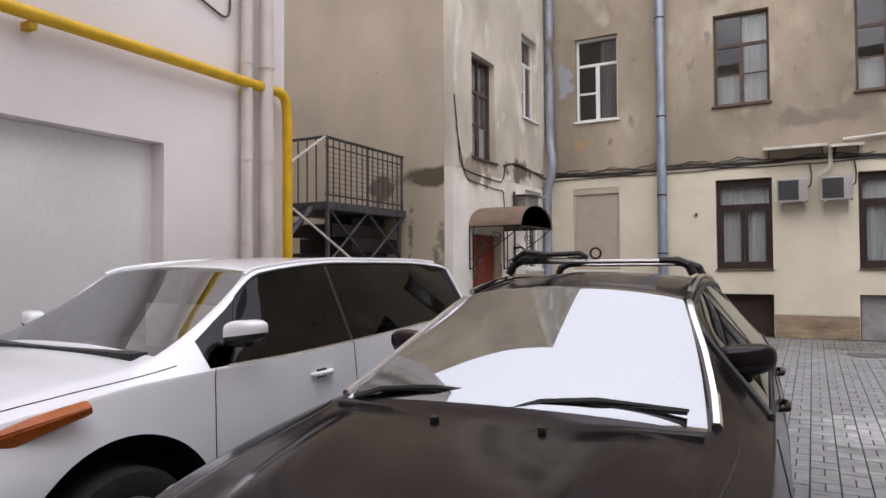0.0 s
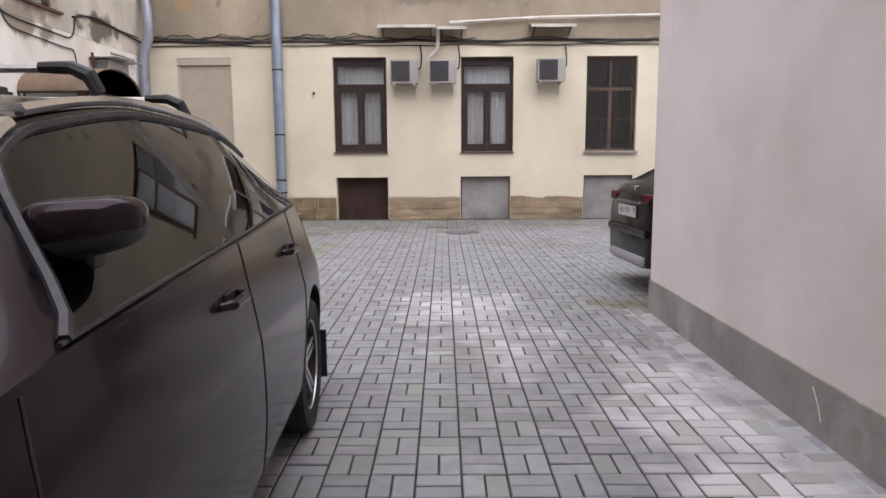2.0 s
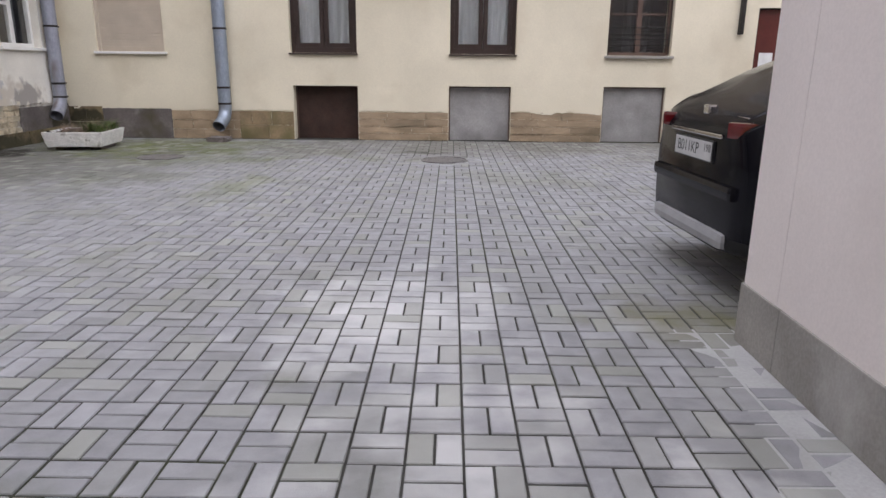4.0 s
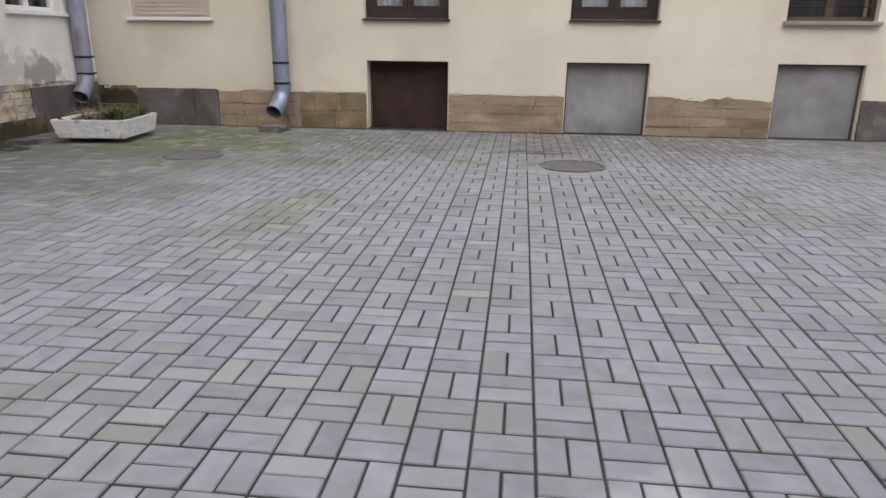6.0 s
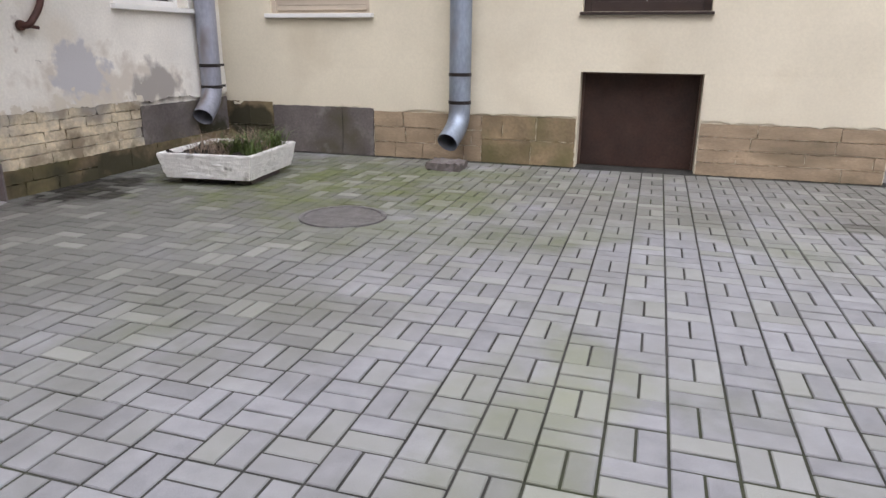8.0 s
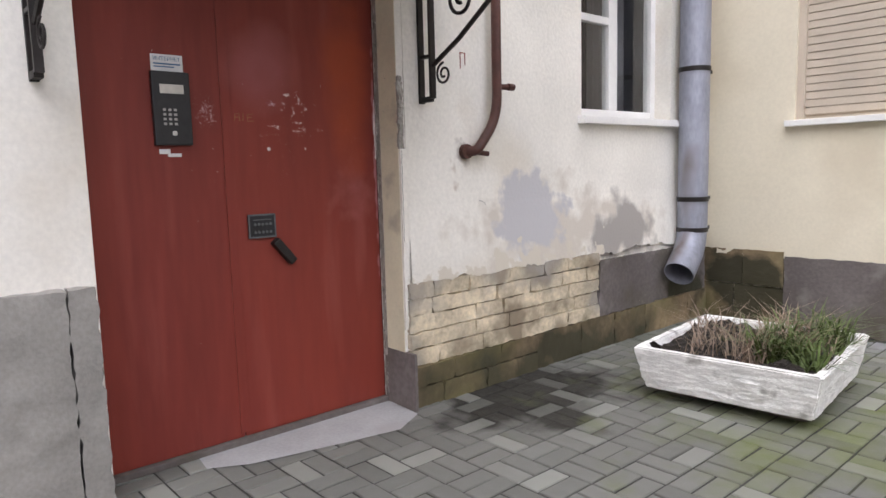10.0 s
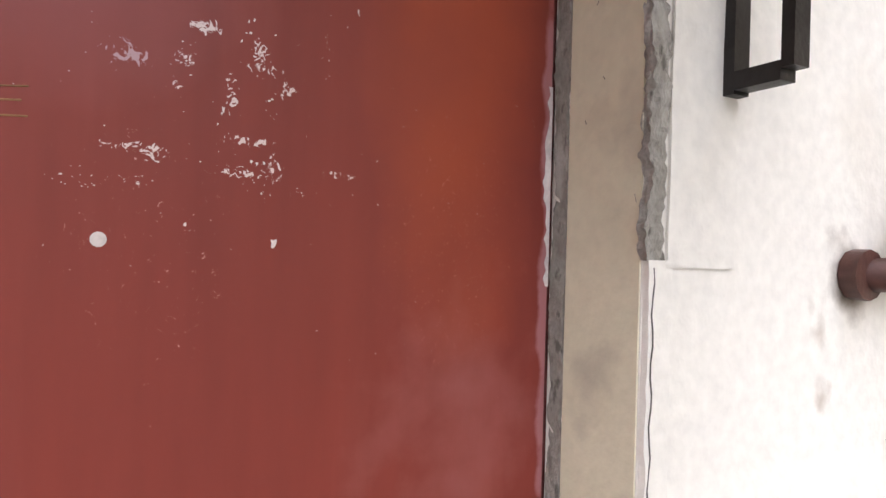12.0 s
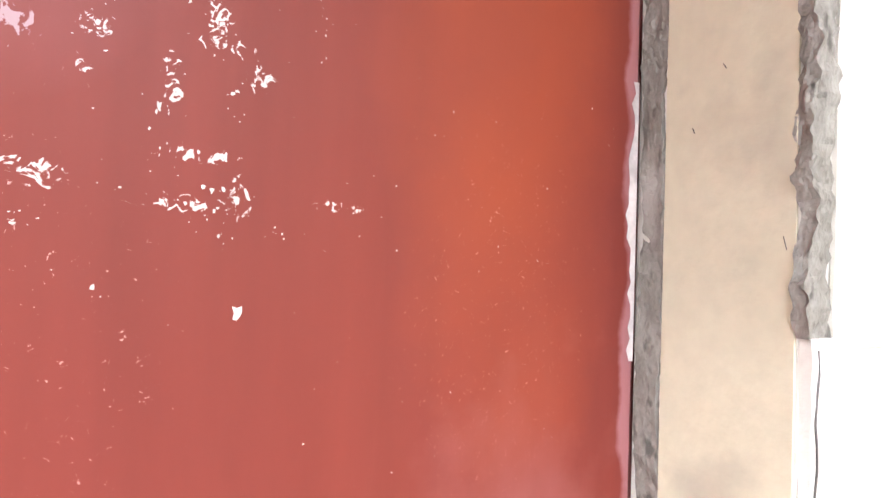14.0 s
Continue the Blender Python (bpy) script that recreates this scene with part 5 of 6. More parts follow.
part("lean_rod", tube([(0.6, -1.5, 2.5), (0.7, 0.9, 1.2)], 0.02, 8), WHITEPIPE, stair, "pale sloping rod")
part("post", tube([(0, 0.05, 0), (0, 0.05, 2.7)], 0.04, 8), RAILGREY, stair)
part("post", tube([(0, 2.3, 0), (0, 2.3, 2.7)], 0.04, 8), RAILGREY, stair)
part("under_box", boxes((-1.3, -0.2, 0.6, 2.2, 0.0, 1.9), bevel=0.03), IRON, stair, "dark clutter under the landing")
for x0, x1, y0, y1, z0, z1 in ((-1.35, -0.12, 0.9, 2.4, 1.905, 2.18), (-1.2, -0.25, 0.5, 1.9, 2.185, 2.42), (-1.0, -0.35, 1.2, 2.3, 2.425, 2.60)):
    part("stored_board", boxes((x0, x1, y0, y1, z0, z1), bevel=0.02), IRON, stair, "dark boards stored below the landing")
for ya, yb in ((0.1, 1.2), (1.2, 0.1), (1.25, 2.4), (2.4, 1.25)):
    part("brace", tube([(0.01, ya, 1.75), (0.01, yb, 2.62)], 0.022, 6), RAILGREY, stair)
part("mesh_panel", boxes(*[(-0.004, 0.004, 0.06, 2.42, 2.92 + 0.085 * k, 2.928 + 0.085 * k) for k in range(9)]), RAILGREY, stair, "dull iron mesh behind the bars")
# scratch on the plinth and cement smears beside it
sc = part("scratch", tube([(RX - 0.013, 4.86, 0.245), (RX - 0.013, 4.80, 0.16), (RX - 0.013, 4.77, 0.09)], 0.004, 5), CHIP)
tagged(sc, "pale scratch on the concrete plinth", "scratch", kind="structure")
bm = bmesh.new()
n = 60
lf, rf = [], []
for k in range(n + 1):
    y = 1.0 + (7.72 - 1.0) * k / n
    lf.append(bm.verts.new((RX - 0.16 - 0.34 * (0.5 + 0.5 * noise.noise(Vector((0.3, y * 0.9, 0)))) - 0.08 * noise.noise(Vector((2, y * 4, 1))), y, -0.003)))
    rf.append(bm.verts.new((RX - 0.0125 if y < 7.6 else RX + 0.35, y, 0.001)))
for k in range(n):
    bm.faces.new((lf[k], rf[k], rf[k + 1], lf[k + 1]))
ap = part("apron", bm, CEMENT)
tagged(ap, "pale cement smeared over the paving by the wall", "cement apron", kind="structure")
bm = bmesh.new()
vs = [bm.verts.new((x, y, 0.004)) for x, y in ((-6.27, 12.72), (-6.12, 12.70), (-6.03, 12.86), (-5.97, 13.12), (-5.93, 13.3), (-5.88, 13.55), (-5.98, 13.74), (-6.27, 13.76))]
bm.faces.new(vs)
ap2 = part("apron", bm, CEMENT)
tagged(ap2, "worn cement patch before the red door", "cement apron", kind="structure")

splash = part("splash_block", rough_block(-3.35, -3.0, 16.2, 16.5, 0.0, 0.075, 0.03, 0.022, 3.0), STONE_GREY)
tagged(splash, "low broken splash block under the drainpipe", "splash block")


# ---------------------------------------------------------------- cars
PAINT_BROWN = mat("dark_brown_metallic_paint", (0.0255, 0.0185, 0.022), 0.18, 0.7, var=0.04, scale=2, fine=400, bump=0.0, coat=0.12, spec=0.06)
PAINT_SILVER = mat("silver_metallic_paint", (0.88, 0.895, 0.93), 0.30, 0.05, var=0.03, scale=2, fine=400, bump=0.0, coat=1.0)
PAINT_BLACK = mat("black_car_paint", (0.006, 0.006, 0.009), 0.2, 0.1, var=0.04, scale=2, fine=400, bump=0.0, coat=0.12, spec=0.15)
CLAD = mat("black_side_cladding", (0.02, 0.02, 0.021), 0.55, var=0.1, scale=6, fine=200, bump=0.06, spec=0.3)
SKIRT = mat("grey_bumper_plastic", (0.34, 0.34, 0.35), 0.5, var=0.08, scale=6, fine=200, bump=0.05)


def pane_glass(name, tint, gloss):
    """Thin car glass: tinted see-through with a mirror-like face that gains towards grazing views."""
    m = bpy.data.materials.new(name)
    m.use_nodes = True
    n, l = m.node_tree.nodes, m.node_tree.links
    n.remove(n["Principled BSDF"])
    tr, gl, mx = n.new("ShaderNodeBsdfTransparent"), n.new("ShaderNodeBsdfGlossy"), n.new("ShaderNodeMixShader")
    tr.inputs["Color"].default_value = (*tint, 1)
    gl.inputs["Color"].default_value = (0.95, 0.97, 1.0, 1)
    gl.inputs["Roughness"].default_value = 0.0
    lw, pw, mr = n.new("ShaderNodeLayerWeight"), n.new("ShaderNodeMath"), n.new("ShaderNodeMapRange")
    lw.inputs["Blend"].default_value = 0.5
    pw.operation = "POWER"
    pw.inputs[1].default_value = 5.0
    mr.inputs[3].default_value, mr.inputs[4].default_value = gloss, 1.0
    l.new(lw.outputs["Facing"], pw.inputs[0])
    l.new(pw.outputs[0], mr.inputs[0])
    l.new(mr.outputs[0], mx.inputs[0])
    l.new(tr.outputs[0], mx.inputs[1])
    l.new(gl.outputs[0], mx.inputs[2])
    l.new(mx.outputs[0], n["Material Output"].inputs["Surface"])
    return m


CARGLASS = pane_glass("windscreen_glass", (0.55, 0.62, 0.60), 0.38)
TINTGLASS = pane_glass("tinted_car_glass", (0.03, 0.032, 0.034), 0.03)
RUBBER = mat("tyre_rubber", (0.016, 0.016, 0.016), 0.8, var=0.15, scale=20, fine=150, bump=0.2)
ALLOY = mat("alloy_rim", (0.55, 0.55, 0.56), 0.3, 0.9, var=0.05, scale=10, fine=100, bump=0.02)
CHROME = mat("chrome_trim", (0.72, 0.72, 0.73), 0.12, 1.0, var=0, bump=0)
SEATCLOTH = mat("dark_seat_fabric", (0.028, 0.027, 0.027), 0.9, var=0.2, scale=15, fine=150, bump=0.1)
AMBER = mat("amber_lens", (0.42, 0.10, 0.015), 0.15, var=0.1, scale=20, fine=80, bump=0, coat=1.0)
LAMPGLASS = mat("clear_lamp_lens", (0.45, 0.46, 0.48), 0.1, 0.3, var=0.1, scale=20, fine=80, bump=0, coat=1.0)
REDLENS = mat("red_lamp_lens", (0.10, 0.006, 0.008), 0.12, var=0.1, scale=20, fine=80, bump=0, coat=1.0)
PLATEW = mat("number_plate_white", (0.52, 0.52, 0.52), 0.5, var=0.05, scale=12, fine=80, bump=0.02)


def curve_through(xs, ys, q):
    """Monotone cubic values."""
    xs, ys, q = np.array(xs, float), np.array(ys, float), np.array(q, float)
    d = np.diff(ys) / np.diff(xs)
    m = np.zeros(len(xs))
    for i in range(1, len(xs) - 1):
        if d[i - 1] * d[i] > 0:
            m[i] = 2 * d[i - 1] * d[i] / (d[i - 1] + d[i])
    m[0], m[-1] = d[0], d[-1]
    k = np.clip(np.searchsorted(xs, q) - 1, 0, len(xs) - 2)
    h = xs[k + 1] - xs[k]
    t = (q - xs[k]) / h
    return ((2 * t**3 - 3 * t**2 + 1) * ys[k] + (t**3 - 2 * t**2 + t) * h * m[k] + (-2 * t**3 + 3 * t**2) * ys[k + 1] + (t**3 - t**2) * h * m[k + 1])


class Shell:
    """The skin of a car: y from nose to tail, sections from the floor up to the roof's middle."""
    SUB = 8

    def __init__(self, ys, w, zb, wb, wr, zr, zt, zs=0.24, ridge=None):
        self.t = (ys, w, zb, wb, wr, zr, zt)
        self.zs, self.ridge = zs, ridge

    def section(self, y):
        ys = self.t[0]
        w, zb, wb, wr, zr, zt = (float(curve_through(ys, a, [y])[0]) for a in self.t[1:])
        zs = self.zs
        p = [(0.0, zs), (w - 0.14, zs), (w - 0.025, zs + 0.09), (w, min(0.55, zb - 0.2)), (w - 0.008, min(0.80, zb - 0.1)), (wb, zb), (wb - 0.018, zb + 0.022),
             (wr, max(zr, zb + 0.026)), (wr * 0.93, max(zr, zb + 0.026) + (zt - zr) * 0.45), (wr * 0.55, zr + (zt - zr) * 0.9), (0.0, max(zt, zb + 0.05))]
        out = []
        for i in range(len(p) - 1):
            p0, p1, p2, p3 = p[max(i - 1, 0)], p[i], p[i + 1], p[min(i + 2, len(p) - 1)]
            for s in range(self.SUB):
                t = s / self.SUB
                k = 0.55
                out.append(tuple(((2 * t**3 - 3 * t * t + 1) * p1[c] + (t**3 - 2 * t * t + t) * k * (p2[c] - p0[c]) / 2 + (3 * t * t - 2 * t**3) * p2[c] + (t**3 - t * t) * k * (p3[c] - p1[c]) / 2) for c in (0, 1)))
        # windscreen, roof and bonnet: one smooth arch from the pillar to the middle
        (x8, z8), (_, zm) = p[8], p[10]
        n = 2 * self.SUB
        for s in range(n):
            u = s / n
            x = x8 * (1 - u)
            out[8 * self.SUB + s] = (x, z8 + (zm - z8) * (1 - (1 - u) ** 2.3) + self.ridge_at(x, y))
        out.append((0.0, zm + self.ridge_at(0.0, y)))
        return out

    def ridge_at(self, x, y):
        """Rise of the two bonnet ridges."""
        if not self.ridge or y > self.ridge[1]:
            return 0.0
        h, end, a, b = self.ridge
        t = y / end
        xr = a + (b - a) * t
        d = x - xr
        w = 0.16 if d < 0 else 0.055
        return h * math.exp(-(d / w) ** 2) * min(1, (1 - t) * 6) * min(1, t * 8)

    def at(self, y, col, side=1, off=0.0):
        s = self.section(y)
        f = col * self.SUB
        i = min(int(f), len(s) - 2)
        t = f - i
        x, z = s[i][0] * (1 - t) + s[i + 1][0] * t, s[i][1] * (1 - t) + s[i + 1][1] * t
        dx, dz = s[i + 1][0] - s[i][0], s[i + 1][1] - s[i][1]
        q = math.hypot(dx, dz) or 1
        return Vector((side * (x + off * dz / q), y, z - off * dx / q))


def wheel(parent, at, side, R, spokes=5, label=""):
    """A wheel whose outer face looks along side * x."""
    bm = bmesh.new()
    prof = [(R * 0.66, -0.10), (R * 0.80, -0.115), (R * 0.95, -0.105), (R, -0.075), (R, 0.075), (R * 0.95, 0.105), (R * 0.80, 0.115), (R * 0.66, 0.10)]
    n = 40

    def lathe(bm, prof, n=40):
        rings = [[bm.verts.new((q[1], q[0] * math.cos(6.2832 * k / n), q[0] * math.sin(6.2832 * k / n))) for q in prof] for k in range(n)]
        for k in range(n):
            a, b = rings[k], rings[(k + 1) % n]
            for i in range(len(prof) - 1):
                bm.faces.new((a[i], a[i + 1], b[i + 1], b[i]))
        bmesh.ops.recalc_face_normals(bm, faces=bm.faces)

    lathe(bm, prof)
    w = part("wheel", bm, RUBBER, parent, smooth=True)
    w.matrix_local = pose(*at, 0, 0, 0 if side > 0 else 180)
    bm = bmesh.new()
    lathe(bm, [(R * 0.67, 0.096), (R * 0.63, 0.09), (R * 0.61, 0.05), (R * 0.61, -0.08), (R * 0.2, -0.085)])
    part("rim_barrel", bm, IRON, w, smooth=True)
    bm = bmesh.new()
    for k in range(spokes):
        for da in (-0.2, 0.2):
            a = 6.2832 * k / spokes + da
            c = boxes((0.055, 0.085, -0.0125, 0.0125, R * 0.12, R * 0.65), bevel=0.006)
            for v in c.verts:
                v.co.x -= 0.02 * (1 - v.co.z / (R * 0.65))
                v.co.y *= 0.75 + 0.5 * v.co.z / (R * 0.65)
            bmesh.ops.transform(c, matrix=Matrix.Rotation(a - da * 0.9, 4, "X") @ Matrix.Translation((0, -math.tan(da) * R * 0.30, 0)), verts=c.verts)
            tmp = bpy.data.meshes.new("tmp")
            c.to_mesh(tmp)
            c.free()
            bm.from_mesh(tmp)
            bpy.data.meshes.remove(tmp)
    lathe(bm, [(0.001, 0.078), (R * 0.10, 0.076), (R * 0.16, 0.06), (R * 0.16, 0.02)], 20)
    lathe(bm, [(R * 0.68, 0.100), (R * 0.645, 0.098), (R * 0.63, 0.075)], 40)
    part("rim", bm, ALLOY, w, label or "silver double-spoke alloy rim", smooth=True)
    return w


def build_car(name, at, rz, shell, L, paint, label, wheels, R, ws, rear, side_wins, glass_side, skirt=None, ns=170, cladding=False, arch=0.055, lean=0.0):
    car = thing(name, at, label, "car", group="parked cars", rz=rz)
    ys = np.linspace(0, L, ns)
    secs = [shell.section(float(y)) for y in ys]
    k = len(secs[0])
    # the windscreen is one even sheet: a parabola along each line of it
    rows_ws = [i for i, y in enumerate(ys) if ws[0] <= y <= ws[1]]
    for c in range(8 * shell.SUB, k):
        yy = np.array([ys[i] for i in rows_ws])
        fx, fz = (np.polyfit(yy, [secs[i][c][q] for i in rows_ws], 2) for q in (0, 1))
        for i in rows_ws:
            secs[i][c] = (float(np.polyval(fx, ys[i])), float(np.polyval(fz, ys[i])))
    verts, faces, mats = [], [], []
    for y, s in zip(ys, secs):
        verts += [(x, y, z) for x, z in s] + [(-x, y, z) for x, z in s[1:-1]]
    ring = 2 * k - 2
    order = list(range(k)) + list(range(ring - 1, k - 1, -1))
    SUB = shell.SUB

    def region(y, col):
        if col >= 8 * SUB and ws[0] < y < ws[1]:
            return 1
        if col >= 8 * SUB and rear[0] < y < rear[1]:
            return 2
        if 6 * SUB <= col < 7 * SUB and side_wins[0][0] + lean * (col / SUB - 6) < y < side_wins[-1][1]:
            for i, (a, b) in enumerate(side_wins):
                if a < y < b:
                    return 3 + i
            return 7
        if skirt and col < 1.9 * SUB and (y > skirt):
            return 6
        if cladding and col < 2 * SUB:
            return 6
        return 0

    for i in range(ns - 1):
        ym = (ys[i] + ys[i + 1]) / 2
        for j in range(ring):
            a, b = order[j], order[(j + 1) % ring]
            faces.append((i * ring + a, i * ring + b, (i + 1) * ring + b, (i + 1) * ring + a))
            col = j if j < k - 1 else 2 * (k - 1) - 1 - j
            mats.append(region(ym, col))
    faces.append(tuple(order[::-1]))
    faces.append(tuple((ns - 1) * ring + o for o in order))
    mats += [0, 0]
    me = bpy.data.meshes.new("shell")
    me.from_pydata(verts, [], faces)
    for _ in range(9):
        me.materials.append(paint)
    me.polygons.foreach_set("material_index", mats)
    bm = bmesh.new()
    bm.from_mesh(me)
    bmesh.ops.recalc_face_normals(bm, faces=bm.faces)
    bm.to_mesh(me)
    bm.free()
    ob = new("shell", me)
    cm = bpy.data.meshes.new("cut")
    cb = bmesh.new()
    for y in wheels:
        for s in (-1, 1):
            r = bmesh.ops.create_cone(cb, cap_ends=True, segments=48, radius1=R + arch, radius2=R + arch, depth=0.7)
            bmesh.ops.transform(cb, matrix=pose(s * 0.98, y, R + 0.01, 0, 90, 0), verts=r["verts"])
    cb.to_mesh(cm)
    cb.free()
    cut = new("cut", cm)
    mod = ob.modifiers.new("arch", "BOOLEAN")
    mod.object, mod.operation, mod.solver = cut, "DIFFERENCE", "EXACT"
    res = bpy.data.meshes.new_from_object(ob.evaluated_get(bpy.context.evaluated_depsgraph_get()))
    bpy.data.objects.remove(ob)
    bpy.data.objects.remove(cut)
    src = bmesh.new()
    src.from_mesh(res)
    bpy.data.meshes.remove(res)
    groups = {}
    for f in src.faces:
        c = f.calc_center_median()
        g = f.material_index
        for y in wheels:
            if abs(math.hypot(c.y - y, c.z - R - 0.01) - R - arch) < 0.014 and abs(c.x) > 0.6 and abs(f.normal.x) < 0.3:
                g = (8, c.x > 0, y)
            if abs(abs(c.x) - 0.63) < 0.02 and math.hypot(c.y - y, c.z - R) < R + arch + 0.01 and abs(f.normal.x) > 0.7:
                g = (8, c.x > 0, y)
        if g in (3, 4, 5):
            g = (g, c.x > 0)
        if g == 7:
            g = (7, c.x > 0, sum(c.y > b for _, b in side_wins))
        groups.setdefault(g, []).append(f)
    names = {0: ("body", paint), 1: ("windscreen", CARGLASS), 2: ("rear_window", TINTGLASS), 6: ("lower_cladding", CLAD), 7: ("pillar_trim", BLACKPL), 8: ("wheel_arch", BLACKPL)}
    body = None
    for g in sorted(groups, key=str):
        out = bmesh.new()
        cache = {}
        for f in groups[g]:
            vs = []
            for v in f.verts:
                if v.index not in cache:
                    cache[v.index] = out.verts.new(v.co)
                vs.append(cache[v.index])
            try:
                out.faces.new(vs)
            except ValueError:
                pass
        nm, M = names.get(g[0] if isinstance(g, tuple) else g, ("side_window", glass_side))
        p = part(nm, out, M, car, smooth=True)
        if M in (CARGLASS, TINTGLASS):
            p.visible_shadow = False
        if nm == "body":
            body = p
    src.free()
    for y in wheels:
        for s in (-1, 1):
            wheel(car, (s * (float(curve_through(shell.t[0], shell.t[1], [y])[0]) - 0.125), y, R), s, R)
    # cabin
    c0, c1 = ws[0], rear[0]
    mid = c0 + 0.9
    for x in (-0.38, 0.38):
        part("seat", boxes((x - 0.24, x + 0.24, mid, mid + 0.5, 0.45, 0.72), (x - 0.23, x + 0.23, mid + 0.5, mid + 0.64, 0.55, 1.18), (x - 0.12, x + 0.12, mid + 0.53, mid + 0.62, 1.2, 1.38), bevel=0.04), SEATCLOTH, car)
    part("rear_seat", boxes((-0.62, 0.62, mid + 1.0, mid + 1.45, 0.45, 0.72), (-0.62, 0.62, mid + 1.45, mid + 1.6, 0.55, 1.15), bevel=0.05), SEATCLOTH, car)
    part("dashboard", boxes((-0.70, 0.70, c0 + 0.22, c0 + 0.72, 0.7, 1.04), bevel=0.06), BLACKPL, car)
    part("steering_wheel", tube([(0.36 + 0.18 * math.cos(a), c0 + 0.80 + 0.06 * math.sin(a), 1.0 + 0.17 * math.sin(a)) for a in [6.2832 * q / 28 for q in range(29)]], 0.016, 8), BLACKPL, car)
    part("cabin_floor", boxes((-0.72, 0.72, c0 + 0.2, rear[0] + 0.2, 0.3, 0.42)), SEATCLOTH, car)
    return car, body


def line_on(shell, pts, r, M, car, name, label="", off=0.001):
    """A thin line that follows the skin: points of (y, column), on both sides."""
    for s in (-1, 1):
        run = []
        for (y0, c0), (y1, c1) in zip(pts, pts[1:]):
            n = max(2, int(max(abs(y1 - y0) / 0.05, abs(c1 - c0) * 3)))
            run += [shell.at(y0 + (y1 - y0) * k / n, c0 + (c1 - c0) * k / n, s, off) for k in range(n)]
        run.append(shell.at(pts[-1][0], pts[-1][1], s, off))
        part(name, tube(run, r, 6), M, car, label, smooth=True)


def door_mirror(car, shell, y, paint, out=0.2, z=None):
    """A boxy, rounded mirror: painted cap above, black housing and foot below."""
    for s in (-1, 1):
        b = shell.at(y, 5.0, s)
        zz = z or b.z + 0.12
        c = Vector((b.x + s * out * 0.75, y, zz))

        def pod(w, d, h, lo):
            bm = bmesh.new()
            bmesh.ops.create_uvsphere(bm, u_segments=24, v_segments=16, radius=1.0)
            for v in bm.verts:
                q = [math.copysign(abs(k) ** 0.6, k) for k in v.co]
                tip = 1.0 - 0.22 * (0.5 + 0.5 * q[0] * s)
                v.co = c + Vector((q[0] * w, q[1] * d * (1.0 if q[1] < 0 else 0.55) - 0.025 * q[0] * s * -1, max(q[2], lo) * h * tip + 0.012 * q[0] * s))
            return bm

        mi = part("door_mirror", pod(0.108, 0.085, 0.072, -0.25), paint, car, smooth=True)
        part("mirror_housing", pod(0.104, 0.082, 0.068, -1.0), BLACKPL, mi, smooth=True)
        xa, xb = sorted((b.x - s * 0.13, c.x + s * 0.02))
        part("mirror_foot", boxes((xa, xb, y - 0.028, y + 0.03, zz - 0.082, zz - 0.05), bevel=0.012), BLACKPL, mi)


def handle(car, shell, y, M):
    for s in (-1, 1):
        p = shell.at(y, 4.55, s)
        h = part("door_handle", tube([(p.x - s * 0.004, y - 0.1, p.z), (p.x + s * 0.03, y - 0.07, p.z + 0.003), (p.x + s * 0.034, y + 0.05, p.z + 0.005), (p.x - s * 0.004, y + 0.1, p.z + 0.004)], [0.012, 0.015, 0.017, 0.012], 8), M, car, smooth=True)
        part("handle_cup", boxes((p.x - 0.004, p.x + 0.004, y - 0.05, y + 0.04, p.z - 0.028, p.z + 0.028), bevel=0.003), BLACKPL, h)


# dark brown crossover
S1 = Shell([0.0, 0.08, 0.3, 0.7, 1.05, 1.35, 1.6, 2.1, 2.8, 3.5, 4.1, 4.4, 4.6, 4.66],
           [0.62, 0.74, 0.86, 0.905, 0.915, 0.915, 0.915, 0.915, 0.915, 0.915, 0.90, 0.86, 0.78, 0.72],
           [0.78, 0.88, 0.95, 1.00, 1.035, 1.06, 1.08, 1.10, 1.12, 1.14, 1.14, 1.08, 1.0, 0.95],
           [0.55, 0.66, 0.77, 0.83, 0.85, 0.855, 0.855, 0.85, 0.845, 0.83, 0.79, 0.74, 0.68, 0.63],
           [0.50, 0.60, 0.67, 0.70, 0.715, 0.69, 0.645, 0.54, 0.535, 0.53, 0.52, 0.53, 0.55, 0.53],
           [0.80, 0.91, 0.99, 1.05, 1.09, 1.155, 1.258, 1.462, 1.53, 1.51, 1.40, 1.22, 1.05, 0.97],
           [0.83, 0.95, 1.05, 1.10, 1.12, 1.243, 1.353, 1.548, 1.60, 1.57, 1.45, 1.27, 1.08, 0.99], ridge=(0.03, 1.12, 0.34, 0.52))
car1, body1 = build_car("car", (-0.90, 1.05, 0), 2.8, S1, 4.66, PAINT_BROWN, "dark brown metallic crossover with roof bars and a bike carrier", (1.07, 3.87), 0.345,
                        (1.17, 2.06), (4.10, 4.50), [(1.58, 2.62), (2.70, 3.46), (3.54, 4.02)], TINTGLASS, cladding=True, lean=0.30)
door_mirror(car1, S1, 1.87, PAINT_BROWN, -0.13, 1.262)
handle(car1, S1, 2.45, PAINT_BROWN)
handle(car1, S1, 3.42, PAINT_BROWN)
line_on(S1, [(1.56, 5.95), (4.05, 5.95)], 0.006, BLACKPL, car1, "window_seal", off=0.004)
line_on(S1, [(1.58, 6.0), (1.88, 7.0), (2.1, 7.05), (3.3, 7.05), (4.05, 6.95)], 0.014, BLACKPL, car1, "window_seal", off=0.003)
line_on(S1, [(1.15, 1.6), (1.38, 4.0), (1.42, 5.0)], 0.0025, BLACKPL, car1, "door_gap")
